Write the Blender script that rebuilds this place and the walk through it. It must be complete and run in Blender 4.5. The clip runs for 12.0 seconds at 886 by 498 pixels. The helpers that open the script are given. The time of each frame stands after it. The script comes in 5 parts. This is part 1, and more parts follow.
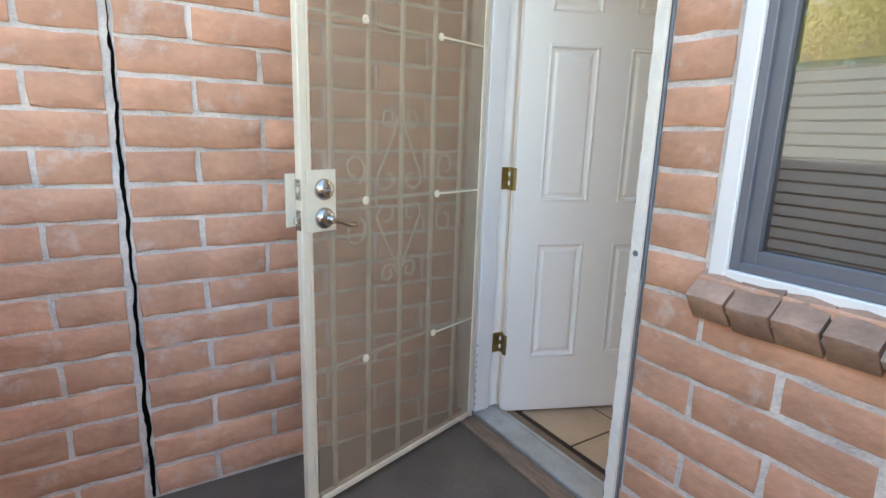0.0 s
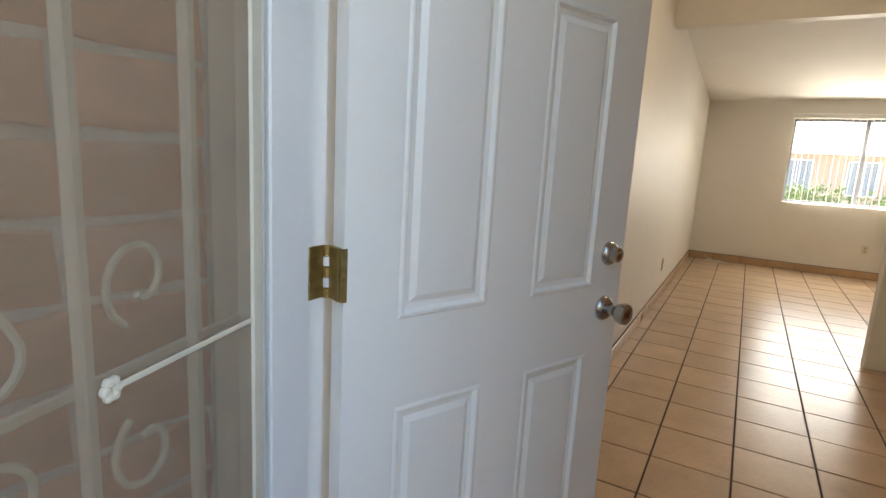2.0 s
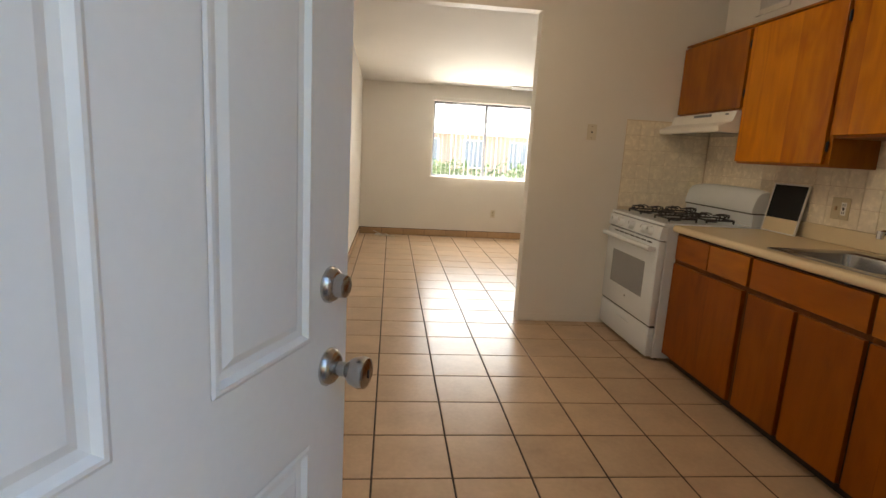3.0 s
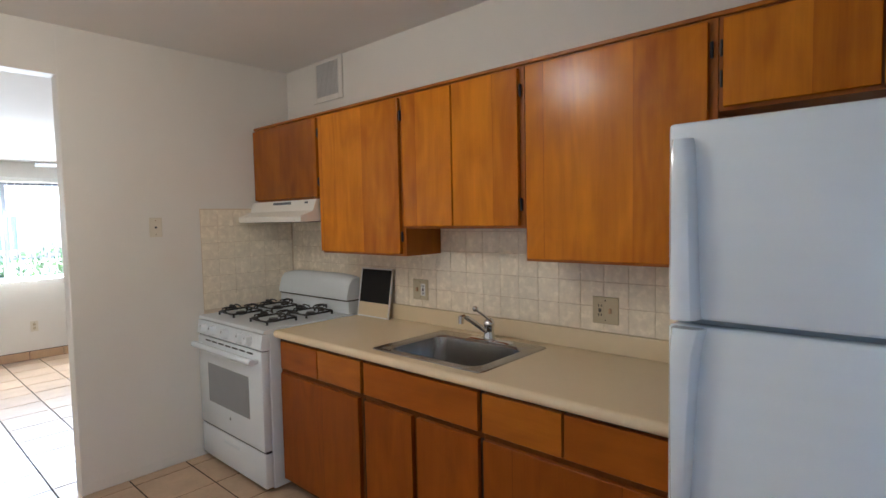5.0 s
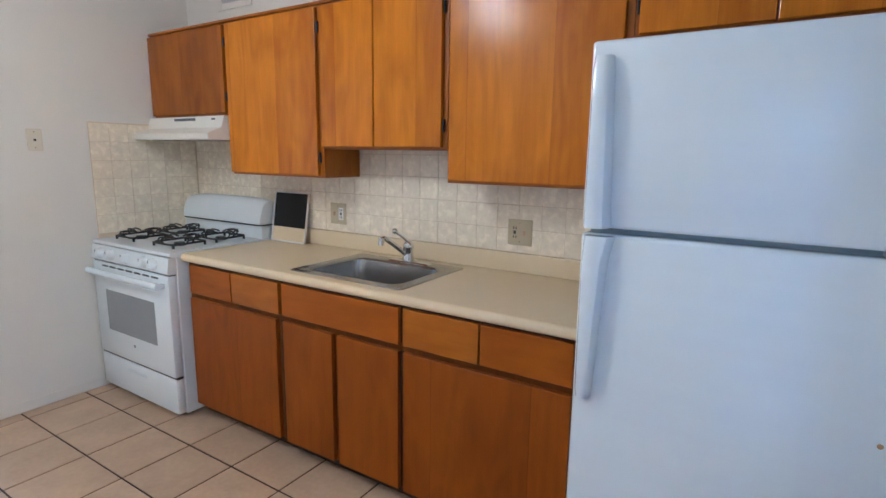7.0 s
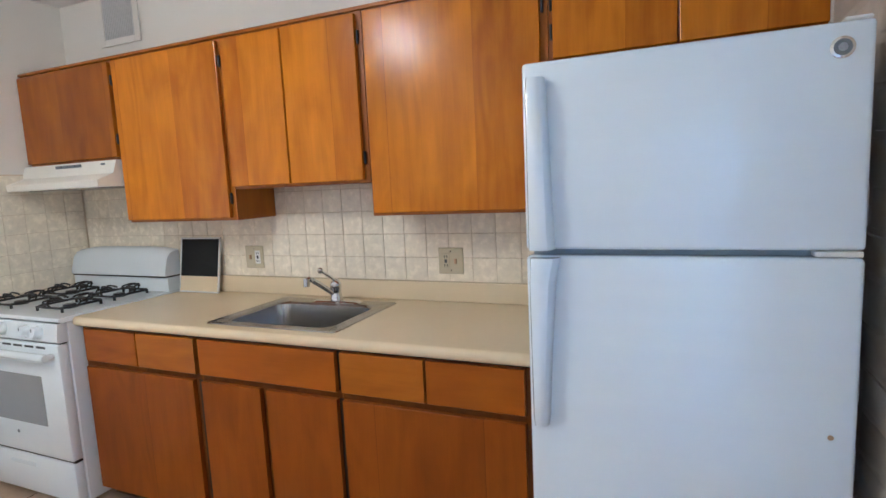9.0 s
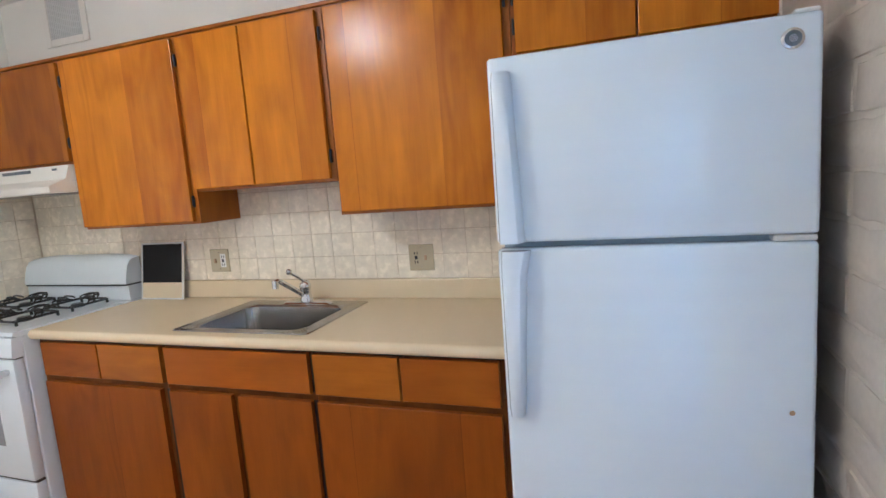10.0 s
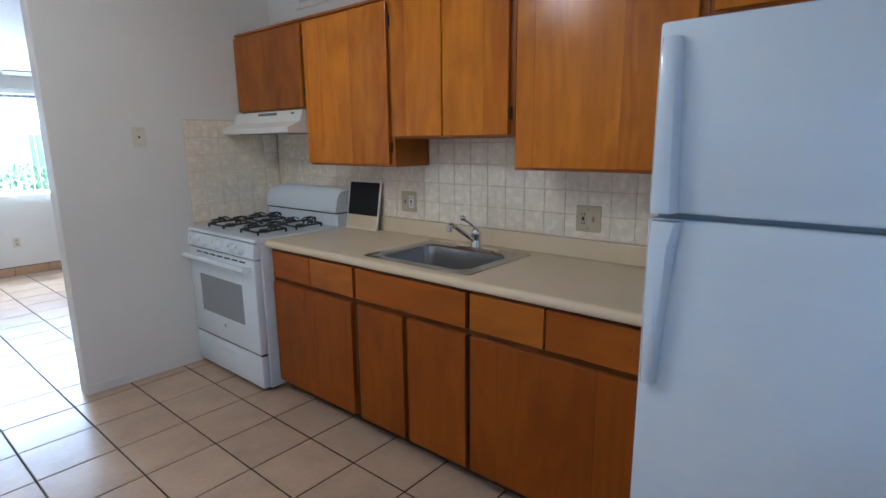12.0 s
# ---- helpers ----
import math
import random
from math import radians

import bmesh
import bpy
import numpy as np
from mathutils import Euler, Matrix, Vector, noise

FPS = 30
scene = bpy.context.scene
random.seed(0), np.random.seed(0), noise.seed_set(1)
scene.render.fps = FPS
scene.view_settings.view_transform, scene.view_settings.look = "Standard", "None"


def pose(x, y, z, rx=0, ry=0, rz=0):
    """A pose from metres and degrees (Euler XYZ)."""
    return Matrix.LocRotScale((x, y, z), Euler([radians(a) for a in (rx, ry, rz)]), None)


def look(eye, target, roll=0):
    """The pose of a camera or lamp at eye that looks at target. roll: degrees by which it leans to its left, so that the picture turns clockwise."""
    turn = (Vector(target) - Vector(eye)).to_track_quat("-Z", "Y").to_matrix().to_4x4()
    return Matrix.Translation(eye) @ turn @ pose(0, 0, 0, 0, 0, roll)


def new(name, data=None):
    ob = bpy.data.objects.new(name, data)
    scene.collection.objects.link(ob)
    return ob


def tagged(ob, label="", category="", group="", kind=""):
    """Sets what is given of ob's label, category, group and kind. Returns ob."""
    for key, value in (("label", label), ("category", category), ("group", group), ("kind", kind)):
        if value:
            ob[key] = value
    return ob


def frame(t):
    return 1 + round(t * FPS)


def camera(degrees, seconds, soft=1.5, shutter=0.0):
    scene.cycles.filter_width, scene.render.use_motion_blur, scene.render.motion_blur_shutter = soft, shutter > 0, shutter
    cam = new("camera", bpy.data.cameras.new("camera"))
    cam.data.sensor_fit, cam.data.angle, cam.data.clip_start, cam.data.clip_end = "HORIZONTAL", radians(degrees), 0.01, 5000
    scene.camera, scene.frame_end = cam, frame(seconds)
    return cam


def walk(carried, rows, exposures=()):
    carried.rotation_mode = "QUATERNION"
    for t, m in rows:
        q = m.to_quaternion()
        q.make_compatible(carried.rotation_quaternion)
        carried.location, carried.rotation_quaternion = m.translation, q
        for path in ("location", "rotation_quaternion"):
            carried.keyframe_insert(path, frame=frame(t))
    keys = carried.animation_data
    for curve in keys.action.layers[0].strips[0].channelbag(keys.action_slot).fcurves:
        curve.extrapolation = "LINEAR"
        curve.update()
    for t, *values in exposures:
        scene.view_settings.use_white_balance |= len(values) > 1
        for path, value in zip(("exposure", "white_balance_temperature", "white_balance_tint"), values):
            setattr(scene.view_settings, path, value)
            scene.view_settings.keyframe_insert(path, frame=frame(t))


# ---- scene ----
cam = camera(80.0, 12.0)
PATH = [
    (0, (-1.417, 1.076, 1.238), (-0.374, 2.726, 0.805), 1.8),
    (0.5, (-1.276, 1.374, 1.235), (-0.313, 3.073, 0.803), 2.0),
    (1, (-1.149, 1.699, 1.237), (-0.064, 3.332, 0.84), 2.3),
    (1.5, (-0.936, 1.984, 1.253), (0.53, 3.297, 0.892), 2.6),
    (2, (-0.676, 2.201, 1.266), (1.037, 3.171, 0.912), 3.2),
    (2.5, (-0.429, 2.373, 1.276), (1.503, 2.721, 0.895), 3.7),
    (3, (-0.188, 2.388, 1.269), (1.768, 2.182, 0.903), 3.3),
    (3.5, (-0.026, 2.335, 1.31), (1.858, 1.718, 1.051), 2.8),
    (3.7, (0.044, 2.336, 1.322), (1.841, 1.483, 1.109), 2.3),
    (5.3, (0.353, 2.099, 1.5), (1.603, 0.543, 1.377), -1.6),
    (5.5, (0.375, 2.101, 1.494), (1.549, 0.488, 1.359), -1.8),
    (6, (0.414, 2.11, 1.457), (1.388, 0.377, 1.242), -1.2),
    (6.5, (0.367, 2.158, 1.417), (1.375, 0.461, 1.096), 0.6),
    (6.7, (0.338, 2.164, 1.419), (1.392, 0.501, 1.065), 0.8),
    (8.3, (0.331, 2.174, 1.413), (1.328, 0.466, 1.113), -0.6),
    (8.5, (0.368, 2.164, 1.416), (1.294, 0.413, 1.138), -1.4),
    (9, (0.432, 2.135, 1.414), (1.206, 0.307, 1.171), -2.7),
    (9.5, (0.446, 2.129, 1.412), (1.117, 0.26, 1.179), -3.9),
    (10, (0.44, 2.138, 1.415), (1.101, 0.27, 1.15), -4.3),
    (10.5, (0.388, 2.145, 1.403), (1.18, 0.347, 1.029), -2.4),
    (11, (0.314, 2.162, 1.37), (1.316, 0.507, 0.861), 0.0),
    (11.5, (0.279, 2.169, 1.372), (1.417, 0.608, 0.856), 0.6),
    (12, (0.294, 2.196, 1.421), (1.559, 0.699, 1.022), -0.6),
]
EXPOSURES = [(0, 2.90, 7500, 7), (1.0, 2.79, 7000, 7), (1.5, 2.60, 7400, 7), (2.0, 2.56, 7150, 7), (2.5, 2.50, 6900, 7), (3.0, 2.68, 6900, 8), (3.5, 2.78, 7150, 9),
             (3.7, 2.78, 7050, 9), (5.3, 3.42, 4800, 5), (6.0, 3.76, 4500, 4), (6.5, 3.80, 4560, 5), (8.5, 3.86, 4640, 4), (9.5, 4.02, 4760, 5),
             (10.5, 3.98, 4700, 5), (11.0, 3.84, 4660, 5), (11.5, 3.74, 4500, 4), (12, 3.20, 4400, 4)]
walk(cam, [(t, look(eye, target, roll)) for t, eye, target, roll in PATH], EXPOSURES)

# ---- light ----
SUN_EL, SUN_AZ = 45.0, 42.5         # degrees; the azimuth is counted from +x towards +y
world = bpy.data.worlds.new("sky")
scene.world = world
world.use_nodes = True
wn = world.node_tree.nodes
sky = wn.new("ShaderNodeTexSky")
sky.sky_type, sky.sun_disc = "NISHITA", False
sky.sun_elevation, sky.sun_rotation = radians(SUN_EL), radians(90 - SUN_AZ)
wn["Background"].inputs["Strength"].default_value = 0.15
world.node_tree.links.new(sky.outputs[0], wn["Background"].inputs["Color"])
sun = new("sun", bpy.data.lights.new("sun", "SUN"))
sun.data.energy, sun.data.angle, sun.data.color = 5.0, radians(0.5), (1.0, 0.95, 0.86)
sd = Vector((math.cos(radians(SUN_EL)) * math.cos(radians(SUN_AZ)), math.cos(radians(SUN_EL)) * math.sin(radians(SUN_AZ)), math.sin(radians(SUN_EL))))
sun.matrix_world = look(sd * 30, (0, 0, 0))


def window_light(name, place, target, wide, high, energy, color):
    data = bpy.data.lights.new(name, "AREA")
    data.shape, data.size, data.size_y, data.energy, data.color = "RECTANGLE", wide, high, energy, color
    ob = new(name, data)
    ob.matrix_world = look(place, target)
    return ob


window_light("living_window_light", (7.69, 1.02, 1.43), (0, 1.02, 0.05), 1.5, 0.9, 12.0, (1.0, 0.96, 0.90))
LAMP = 2.8
bulb = new("ceiling_lamp_light", bpy.data.lights.new("ceiling_lamp_light", "POINT"))
bulb.data.energy, bulb.data.shadow_soft_size, bulb.data.color = LAMP, 0.125, (1.0, 0.82, 0.60)
bulb.location = (2.2, 2.0, 2.445)

# ---- materials ----


def mat(name, col, rough=0.5, metal=0.0, var=0.08, scale=6.0, fine=90.0, bump=0.05, dist=0.002, rand=0.0, stretch=(1, 1, 1), coat=0.0, spots=0.0, spec=0.5, rvar=0.08):
    m = bpy.data.materials.new(name)
    m.use_nodes = True
    nt = m.node_tree
    n, l = nt.nodes, nt.links
    bsdf = n["Principled BSDF"]
    tc, mp = n.new("ShaderNodeTexCoord"), n.new("ShaderNodeMapping")
    mp.inputs["Scale"].default_value = stretch
    l.new(tc.outputs["Object"], mp.inputs["Vector"])
    big, small = n.new("ShaderNodeTexNoise"), n.new("ShaderNodeTexNoise")
    big.inputs["Scale"].default_value, small.inputs["Scale"].default_value = scale, fine
    big.inputs["Detail"].default_value, small.inputs["Detail"].default_value = 4, 5
    info = n.new("ShaderNodeObjectInfo")
    shift = n.new("ShaderNodeVectorMath")
    shift.operation = "MULTIPLY_ADD"
    comb = n.new("ShaderNodeCombineXYZ")
    for i in range(3):
        l.new(info.outputs["Random"], comb.inputs[i])
    shift.inputs[1].default_value = (37.0, 53.0, 71.0) if rand else (0, 0, 0)
    l.new(comb.outputs[0], shift.inputs[0])
    l.new(mp.outputs[0], shift.inputs[2])
    l.new(shift.outputs[0], big.inputs["Vector"])
    l.new(shift.outputs[0], small.inputs["Vector"])
    add = n.new("ShaderNodeMath")
    add.operation = "MULTIPLY_ADD"
    l.new(small.outputs["Fac"], add.inputs[0])
    add.inputs[1].default_value = 0.45
    l.new(big.outputs["Fac"], add.inputs[2])
    ramp = n.new("ShaderNodeMapRange")
    ramp.inputs["From Min"].default_value, ramp.inputs["From Max"].default_value = 0.45, 1.0
    ramp.inputs["To Min"].default_value, ramp.inputs["To Max"].default_value = 1 - var, 1 + var
    l.new(add.outputs[0], ramp.inputs["Value"])
    hsv = n.new("ShaderNodeHueSaturation")
    hsv.inputs["Color"].default_value = (*col, 1)
    last = ramp.outputs[0]
    if rand:
        rr, mul = n.new("ShaderNodeMapRange"), n.new("ShaderNodeMath")
        rr.inputs["To Min"].default_value, rr.inputs["To Max"].default_value = 1 - rand, 1 + rand
        l.new(info.outputs["Random"], rr.inputs["Value"])
        mul.operation = "MULTIPLY"
        l.new(rr.outputs[0], mul.inputs[0])
        l.new(last, mul.inputs[1])
        last = mul.outputs[0]
    if spots:
        pit, thr, mul = n.new("ShaderNodeTexNoise"), n.new("ShaderNodeMapRange"), n.new("ShaderNodeMath")
        pit.inputs["Scale"].default_value, pit.inputs["Detail"].default_value = 75, 8
        pit.inputs["Roughness"].default_value = 0.65
        l.new(shift.outputs[0], pit.inputs["Vector"])
        thr.inputs["From Min"].default_value, thr.inputs["From Max"].default_value = 0.60, 0.74
        thr.inputs["To Min"].default_value, thr.inputs["To Max"].default_value = 1.0, 1.0 - spots
        l.new(pit.outputs["Fac"], thr.inputs["Value"])
        mul.operation = "MULTIPLY"
        l.new(thr.outputs[0], mul.inputs[0])
        l.new(last, mul.inputs[1])
        last = mul.outputs[0]
    l.new(last, hsv.inputs["Value"])
    l.new(hsv.outputs[0], bsdf.inputs["Base Color"])
    rv = n.new("ShaderNodeMapRange")
    rv.inputs["To Min"].default_value, rv.inputs["To Max"].default_value = max(0.02, rough - rvar), min(1, rough + rvar)
    l.new(big.outputs["Fac"], rv.inputs["Value"])
    l.new(rv.outputs[0], bsdf.inputs["Roughness"])
    bsdf.inputs["Metallic"].default_value = metal
    bsdf.inputs["Specular IOR Level"].default_value = spec
    bsdf.inputs["Coat Weight"].default_value = coat
    if bump:
        b = n.new("ShaderNodeBump")
        b.inputs["Strength"].default_value, b.inputs["Distance"].default_value = min(1.0, bump), dist
        height = add.outputs[0]
        if spots:
            hm = n.new("ShaderNodeMath")
            hm.operation = "ADD"
            l.new(add.outputs[0], hm.inputs[0])
            l.new(thr.outputs[0], hm.inputs[1])
            height = hm.outputs[0]
        l.new(height, b.inputs["Height"])
        l.new(b.outputs[0], bsdf.inputs["Normal"])
    return m


def wood(name, dark, light, strip=0.36, rough=0.27, along=2, seam=1.0, streaks=0.42, spec=0.32):
    """Varnished plywood veneer: broad sheets with faint seams, cathedral figure, blotches and fine pores."""
    m = bpy.data.materials.new(name)
    m.use_nodes = True
    n, l = m.node_tree.nodes, m.node_tree.links
    bsdf = n["Principled BSDF"]
    tc, info = n.new("ShaderNodeTexCoord"), n.new("ShaderNodeObjectInfo")
    comb, off = n.new("ShaderNodeCombineXYZ"), n.new("ShaderNodeVectorMath")
    for i in range(3):
        l.new(info.outputs["Random"], comb.inputs[i])
    off.operation = "MULTIPLY_ADD"
    off.inputs[1].default_value = (7.3, 11.0, 5.1)
    l.new(comb.outputs[0], off.inputs[0])
    l.new(tc.outputs["Object"], off.inputs[2])

    def math_node(op, a, b=0.0, c=0.0):
        q = n.new("ShaderNodeMath")
        q.operation = op
        for k, v in enumerate((a, b, c)):
            if isinstance(v, (int, float)):
                q.inputs[k].default_value = v
            else:
                l.new(v, q.inputs[k])
        return q.outputs[0]

    # each sheet of veneer shifts the figure and the tone
    sep = n.new("ShaderNodeSeparateXYZ")
    l.new(off.outputs[0], sep.inputs[0])
    pos = math_node("DIVIDE", sep.outputs[0 if along == 2 else 2], strip)
    sheet = math_node("FLOOR", pos)
    wh = n.new("ShaderNodeTexWhiteNoise")
    wh.noise_dimensions = "1D"
    l.new(sheet, wh.inputs["W"])
    jump = n.new("ShaderNodeVectorMath")
    jump.operation = "ADD"
    l.new(off.outputs[0], jump.inputs[0])
    l.new(wh.outputs["Color"], jump.inputs[1])

    def grain(across, length, scale, detail, distort):
        mp, tex = n.new("ShaderNodeMapping"), n.new("ShaderNodeTexNoise")
        sc = [across, across, across]
        sc[along] = length
        mp.inputs["Scale"].default_value = sc
        l.new(jump.outputs[0], mp.inputs["Vector"])
        tex.inputs["Scale"].default_value, tex.inputs["Detail"].default_value, tex.inputs["Distortion"].default_value = scale, detail, distort
        l.new(mp.outputs[0], tex.inputs["Vector"])
        return tex.outputs["Fac"]

    blotch = grain(7.0, 2.6, 1.0, 4, 0.8)
    figure = grain(3.6, 0.75, 1.0, 2, 0.3)
    pores = grain(150.0, 7.0, 1.0, 4, 0.2)
    streak = grain(26.0, 1.1, 1.0, 4, 0.7)
    rings = math_node("SINE", math_node("MULTIPLY", figure, 62.0))
    v = math_node("MULTIPLY_ADD", blotch, 0.62, 0.08 - streaks * 0.5)
    v = math_node("MULTIPLY_ADD", streak, streaks, v)
    v = math_node("MULTIPLY_ADD", rings, 0.045, v)
    v = math_node("MULTIPLY_ADD", pores, 0.16, v)
    v = math_node("MULTIPLY_ADD", wh.outputs["Value"], 0.22, v)
    line = math_node("LESS_THAN", math_node("FRACT", pos), 0.007 * seam)
    v = math_node("MULTIPLY_ADD", line, -0.22, v)
    ramp = n.new("ShaderNodeValToRGB")
    ramp.color_ramp.elements[0].position, ramp.color_ramp.elements[1].position = 0.30, 0.92
    ramp.color_ramp.elements[0].color, ramp.color_ramp.elements[1].color = (*dark, 1), (*light, 1)
    l.new(v, ramp.inputs[0])
    l.new(ramp.outputs[0], bsdf.inputs["Base Color"])
    bsdf.inputs["Roughness"].default_value = rough
    bsdf.inputs["Specular IOR Level"].default_value = spec
    bump = n.new("ShaderNodeBump")
    bump.inputs["Strength"].default_value, bump.inputs["Distance"].default_value = 0.30, 0.0007
    l.new(math_node("MULTIPLY_ADD", streak, 1.5, pores), bump.inputs["Height"])
    l.new(bump.outputs[0], bsdf.inputs["Normal"])
    return m


def glow(name, col, strength):
    m = bpy.data.materials.new(name)
    m.use_nodes = True
    b = m.node_tree.nodes["Principled BSDF"]
    b.inputs["Base Color"].default_value = (*col, 1)
    b.inputs["Emission Color"].default_value = (*col, 1)
    b.inputs["Emission Strength"].default_value = strength
    return m


def clear(name, tint=(1, 1, 1), ior=1.45):
    m = bpy.data.materials.new(name)
    m.use_nodes = True
    b = m.node_tree.nodes["Principled BSDF"]
    b.inputs["Base Color"].default_value = (*tint, 1)
    b.inputs["Roughness"].default_value = 0.0
    b.inputs["Transmission Weight"].default_value = 1.0
    b.inputs["IOR"].default_value = ior
    return m


def mesh_screen(name, col, cover):
    """Fine perforated sheet: seen from afar as an even veil that lets part of the light through."""
    m = mat(name, col, 0.6, 0.0, 0.1, 5, 300, 0.0)
    n, l = m.node_tree.nodes, m.node_tree.links
    tr, mix, vor = n.new("ShaderNodeBsdfTransparent"), n.new("ShaderNodeMixShader"), n.new("ShaderNodeTexNoise")
    tc = n.new("ShaderNodeTexCoord")
    vor.inputs["Scale"].default_value = 7
    l.new(tc.outputs["Object"], vor.inputs["Vector"])
    mr = n.new("ShaderNodeMapRange")
    mr.inputs["To Min"].default_value, mr.inputs["To Max"].default_value = cover - 0.07, cover + 0.07
    l.new(vor.outputs["Fac"], mr.inputs["Value"])
    l.new(mr.outputs[0], mix.inputs[0])
    l.new(tr.outputs[0], mix.inputs[1])
    l.new(n["Principled BSDF"].outputs[0], mix.inputs[2])
    l.new(mix.outputs[0], n["Material Output"].inputs["Surface"])
    return m


def thin(m, col, share):
    """Lets part of the light shine through a thin sheet."""
    n, l = m.node_tree.nodes, m.node_tree.links
    t, mix = n.new("ShaderNodeBsdfTranslucent"), n.new("ShaderNodeMixShader")
    t.inputs["Color"].default_value = (*col, 1)
    mix.inputs[0].default_value = share
    l.new(n["Principled BSDF"].outputs[0], mix.inputs[1])
    l.new(t.outputs[0], mix.inputs[2])
    l.new(mix.outputs[0], n["Material Output"].inputs["Surface"])


def smear(m, col):
    """Thin pale mortar smeared here and there over the faces of the bricks."""
    n, l = m.node_tree.nodes, m.node_tree.links
    geo, big, thr, mix = n.new("ShaderNodeNewGeometry"), n.new("ShaderNodeTexNoise"), n.new("ShaderNodeMapRange"), n.new("ShaderNodeMix")
    big.inputs["Scale"].default_value, big.inputs["Detail"].default_value, big.inputs["Roughness"].default_value = 6.5, 9, 0.68
    l.new(geo.outputs["Position"], big.inputs["Vector"])
    thr.inputs["From Min"].default_value, thr.inputs["From Max"].default_value = 0.56, 0.70
    thr.inputs["To Max"].default_value = 0.62
    l.new(big.outputs["Fac"], thr.inputs["Value"])
    mix.data_type = "RGBA"
    mix.inputs["B"].default_value = (*col, 1)
    base = n["Principled BSDF"].inputs["Base Color"]
    l.new(thr.outputs[0], mix.inputs["Factor"])
    l.new(base.links[0].from_socket, mix.inputs["A"])
    l.new(mix.outputs["Result"], base)


M_BRICK = mat("burnt_adobe", (0.56, 0.302, 0.195), 0.92, var=0.20, scale=7, fine=38, bump=1.0, dist=0.008, rand=0.12, spots=0.07, stretch=(1, 1, 1.3))
smear(M_BRICK, (0.62, 0.55, 0.50))
M_MORTAR = mat("mortar", (0.61, 0.55, 0.50), 0.95, var=0.30, scale=9, fine=110, bump=1.0, dist=0.010, spots=0.08)
M_SILLBRICK = mat("weathered_brick", (0.37, 0.235, 0.17), 0.9, var=0.3, scale=14, fine=80, bump=1.0, dist=0.006, rand=0.15, spots=0.08)
# paint colour lowered in place of the refrigerator's wide cast shadow
M_PAINTBRICK = mat("painted_brick", (0.58, 0.51, 0.43), 0.6, var=0.10, scale=6, fine=60, bump=0.5, dist=0.004, rand=0.04)
M_WALL = mat("satin_wall_paint", (0.79, 0.755, 0.70), 0.54, var=0.03, scale=1.6, fine=120, bump=0.25, dist=0.0015)
M_CEIL = mat("ceiling_paint", (0.84, 0.825, 0.80), 0.85, var=0.03, scale=2, fine=140, bump=0.35, dist=0.002)
M_TRIM = mat("white_gloss_paint", (0.80, 0.79, 0.77), 0.35, var=0.04, scale=5, fine=60, bump=0.12, dist=0.001)
M_DOOR = mat("door_white_paint", (0.92, 0.885, 0.82), 0.33, var=0.03, scale=3, fine=70, bump=0.08, dist=0.0008)
M_CREAM = mat("cream_metal_paint", (0.72, 0.66, 0.53), 0.45, var=0.08, scale=9, fine=70, bump=0.15, dist=0.001)
M_CREAM2 = mat("chalky_cream_paint", (0.78, 0.75, 0.67), 0.5, var=0.10, scale=14, fine=80, bump=0.2, dist=0.001)
M_MESH = mesh_screen("perforated_screen", (0.40, 0.305, 0.21), 0.37)
M_CHROME = mat("chrome", (0.72, 0.72, 0.72), 0.12, 1.0, var=0.03, bump=0)
M_NICKEL = mat("satin_nickel", (0.46, 0.44, 0.41), 0.24, 1.0, var=0.05, bump=0)
M_BROWNNICKEL = mat("brown_nickel", (0.30, 0.25, 0.19), 0.34, 1.0, var=0.15, scale=30, bump=0.05)
M_BRASS = mat("worn_brass", (0.40, 0.30, 0.13), 0.46, 1.0, var=0.3, scale=60, bump=0.1)
M_STEEL = mat("brushed_steel", (0.41, 0.40, 0.385), 0.24, 1.0, var=0.04, scale=3, fine=140, bump=0)
M_TILE = mat("floor_tile", (0.51, 0.365, 0.245), 0.30, var=0.14, scale=5, fine=45, bump=0.10, dist=0.0006, rand=0.06, rvar=0.02, spec=0.18)
M_GROUT = mat("dark_grout", (0.046, 0.028, 0.018), 0.75, var=0.4, scale=5, spec=0.25)
M_SPLASH = mat("marbled_wall_tile", (0.875, 0.785, 0.63), 0.26, var=0.10, scale=30, fine=70, bump=0.08, dist=0.0008, rand=0.03)
M_LGROUT = mat("light_grout", (0.68, 0.56, 0.41), 0.9, var=0.12)
M_BASETILE = mat("tan_base_tile", (0.50, 0.32, 0.18), 0.3, var=0.12, scale=7, bump=0.1, rand=0.08)
M_WOOD = wood("honey_veneer", (0.35, 0.095, 0.001), (0.77, 0.278, 0.004), rough=0.21, streaks=0.22, spec=0.24)
M_WOODH = wood("honey_veneer_drawer", (0.26, 0.072, 0.002), (0.54, 0.175, 0.003), 2.0, 0.28, 0, streaks=0.26)
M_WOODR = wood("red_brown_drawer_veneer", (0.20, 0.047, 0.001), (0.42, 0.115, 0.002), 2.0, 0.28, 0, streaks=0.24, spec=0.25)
# redder veneer, darkened further for the dimmer light under the worktop
M_WOODB = wood("red_brown_dimmed_veneer", (0.178, 0.038, 0.001), (0.365, 0.094, 0.001), 0.40, 0.32, streaks=0.10, spec=0.22)
M_WOODD = wood("brown_veneer", (0.22, 0.056, 0.001), (0.47, 0.150, 0.003), streaks=0.2, rough=0.24)
M_WOODU = wood("orange_brown_frame", (0.22, 0.058, 0.002), (0.44, 0.140, 0.003), 2.0, 0.35)
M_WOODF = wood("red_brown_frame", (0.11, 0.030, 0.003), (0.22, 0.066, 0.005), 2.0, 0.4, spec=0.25)
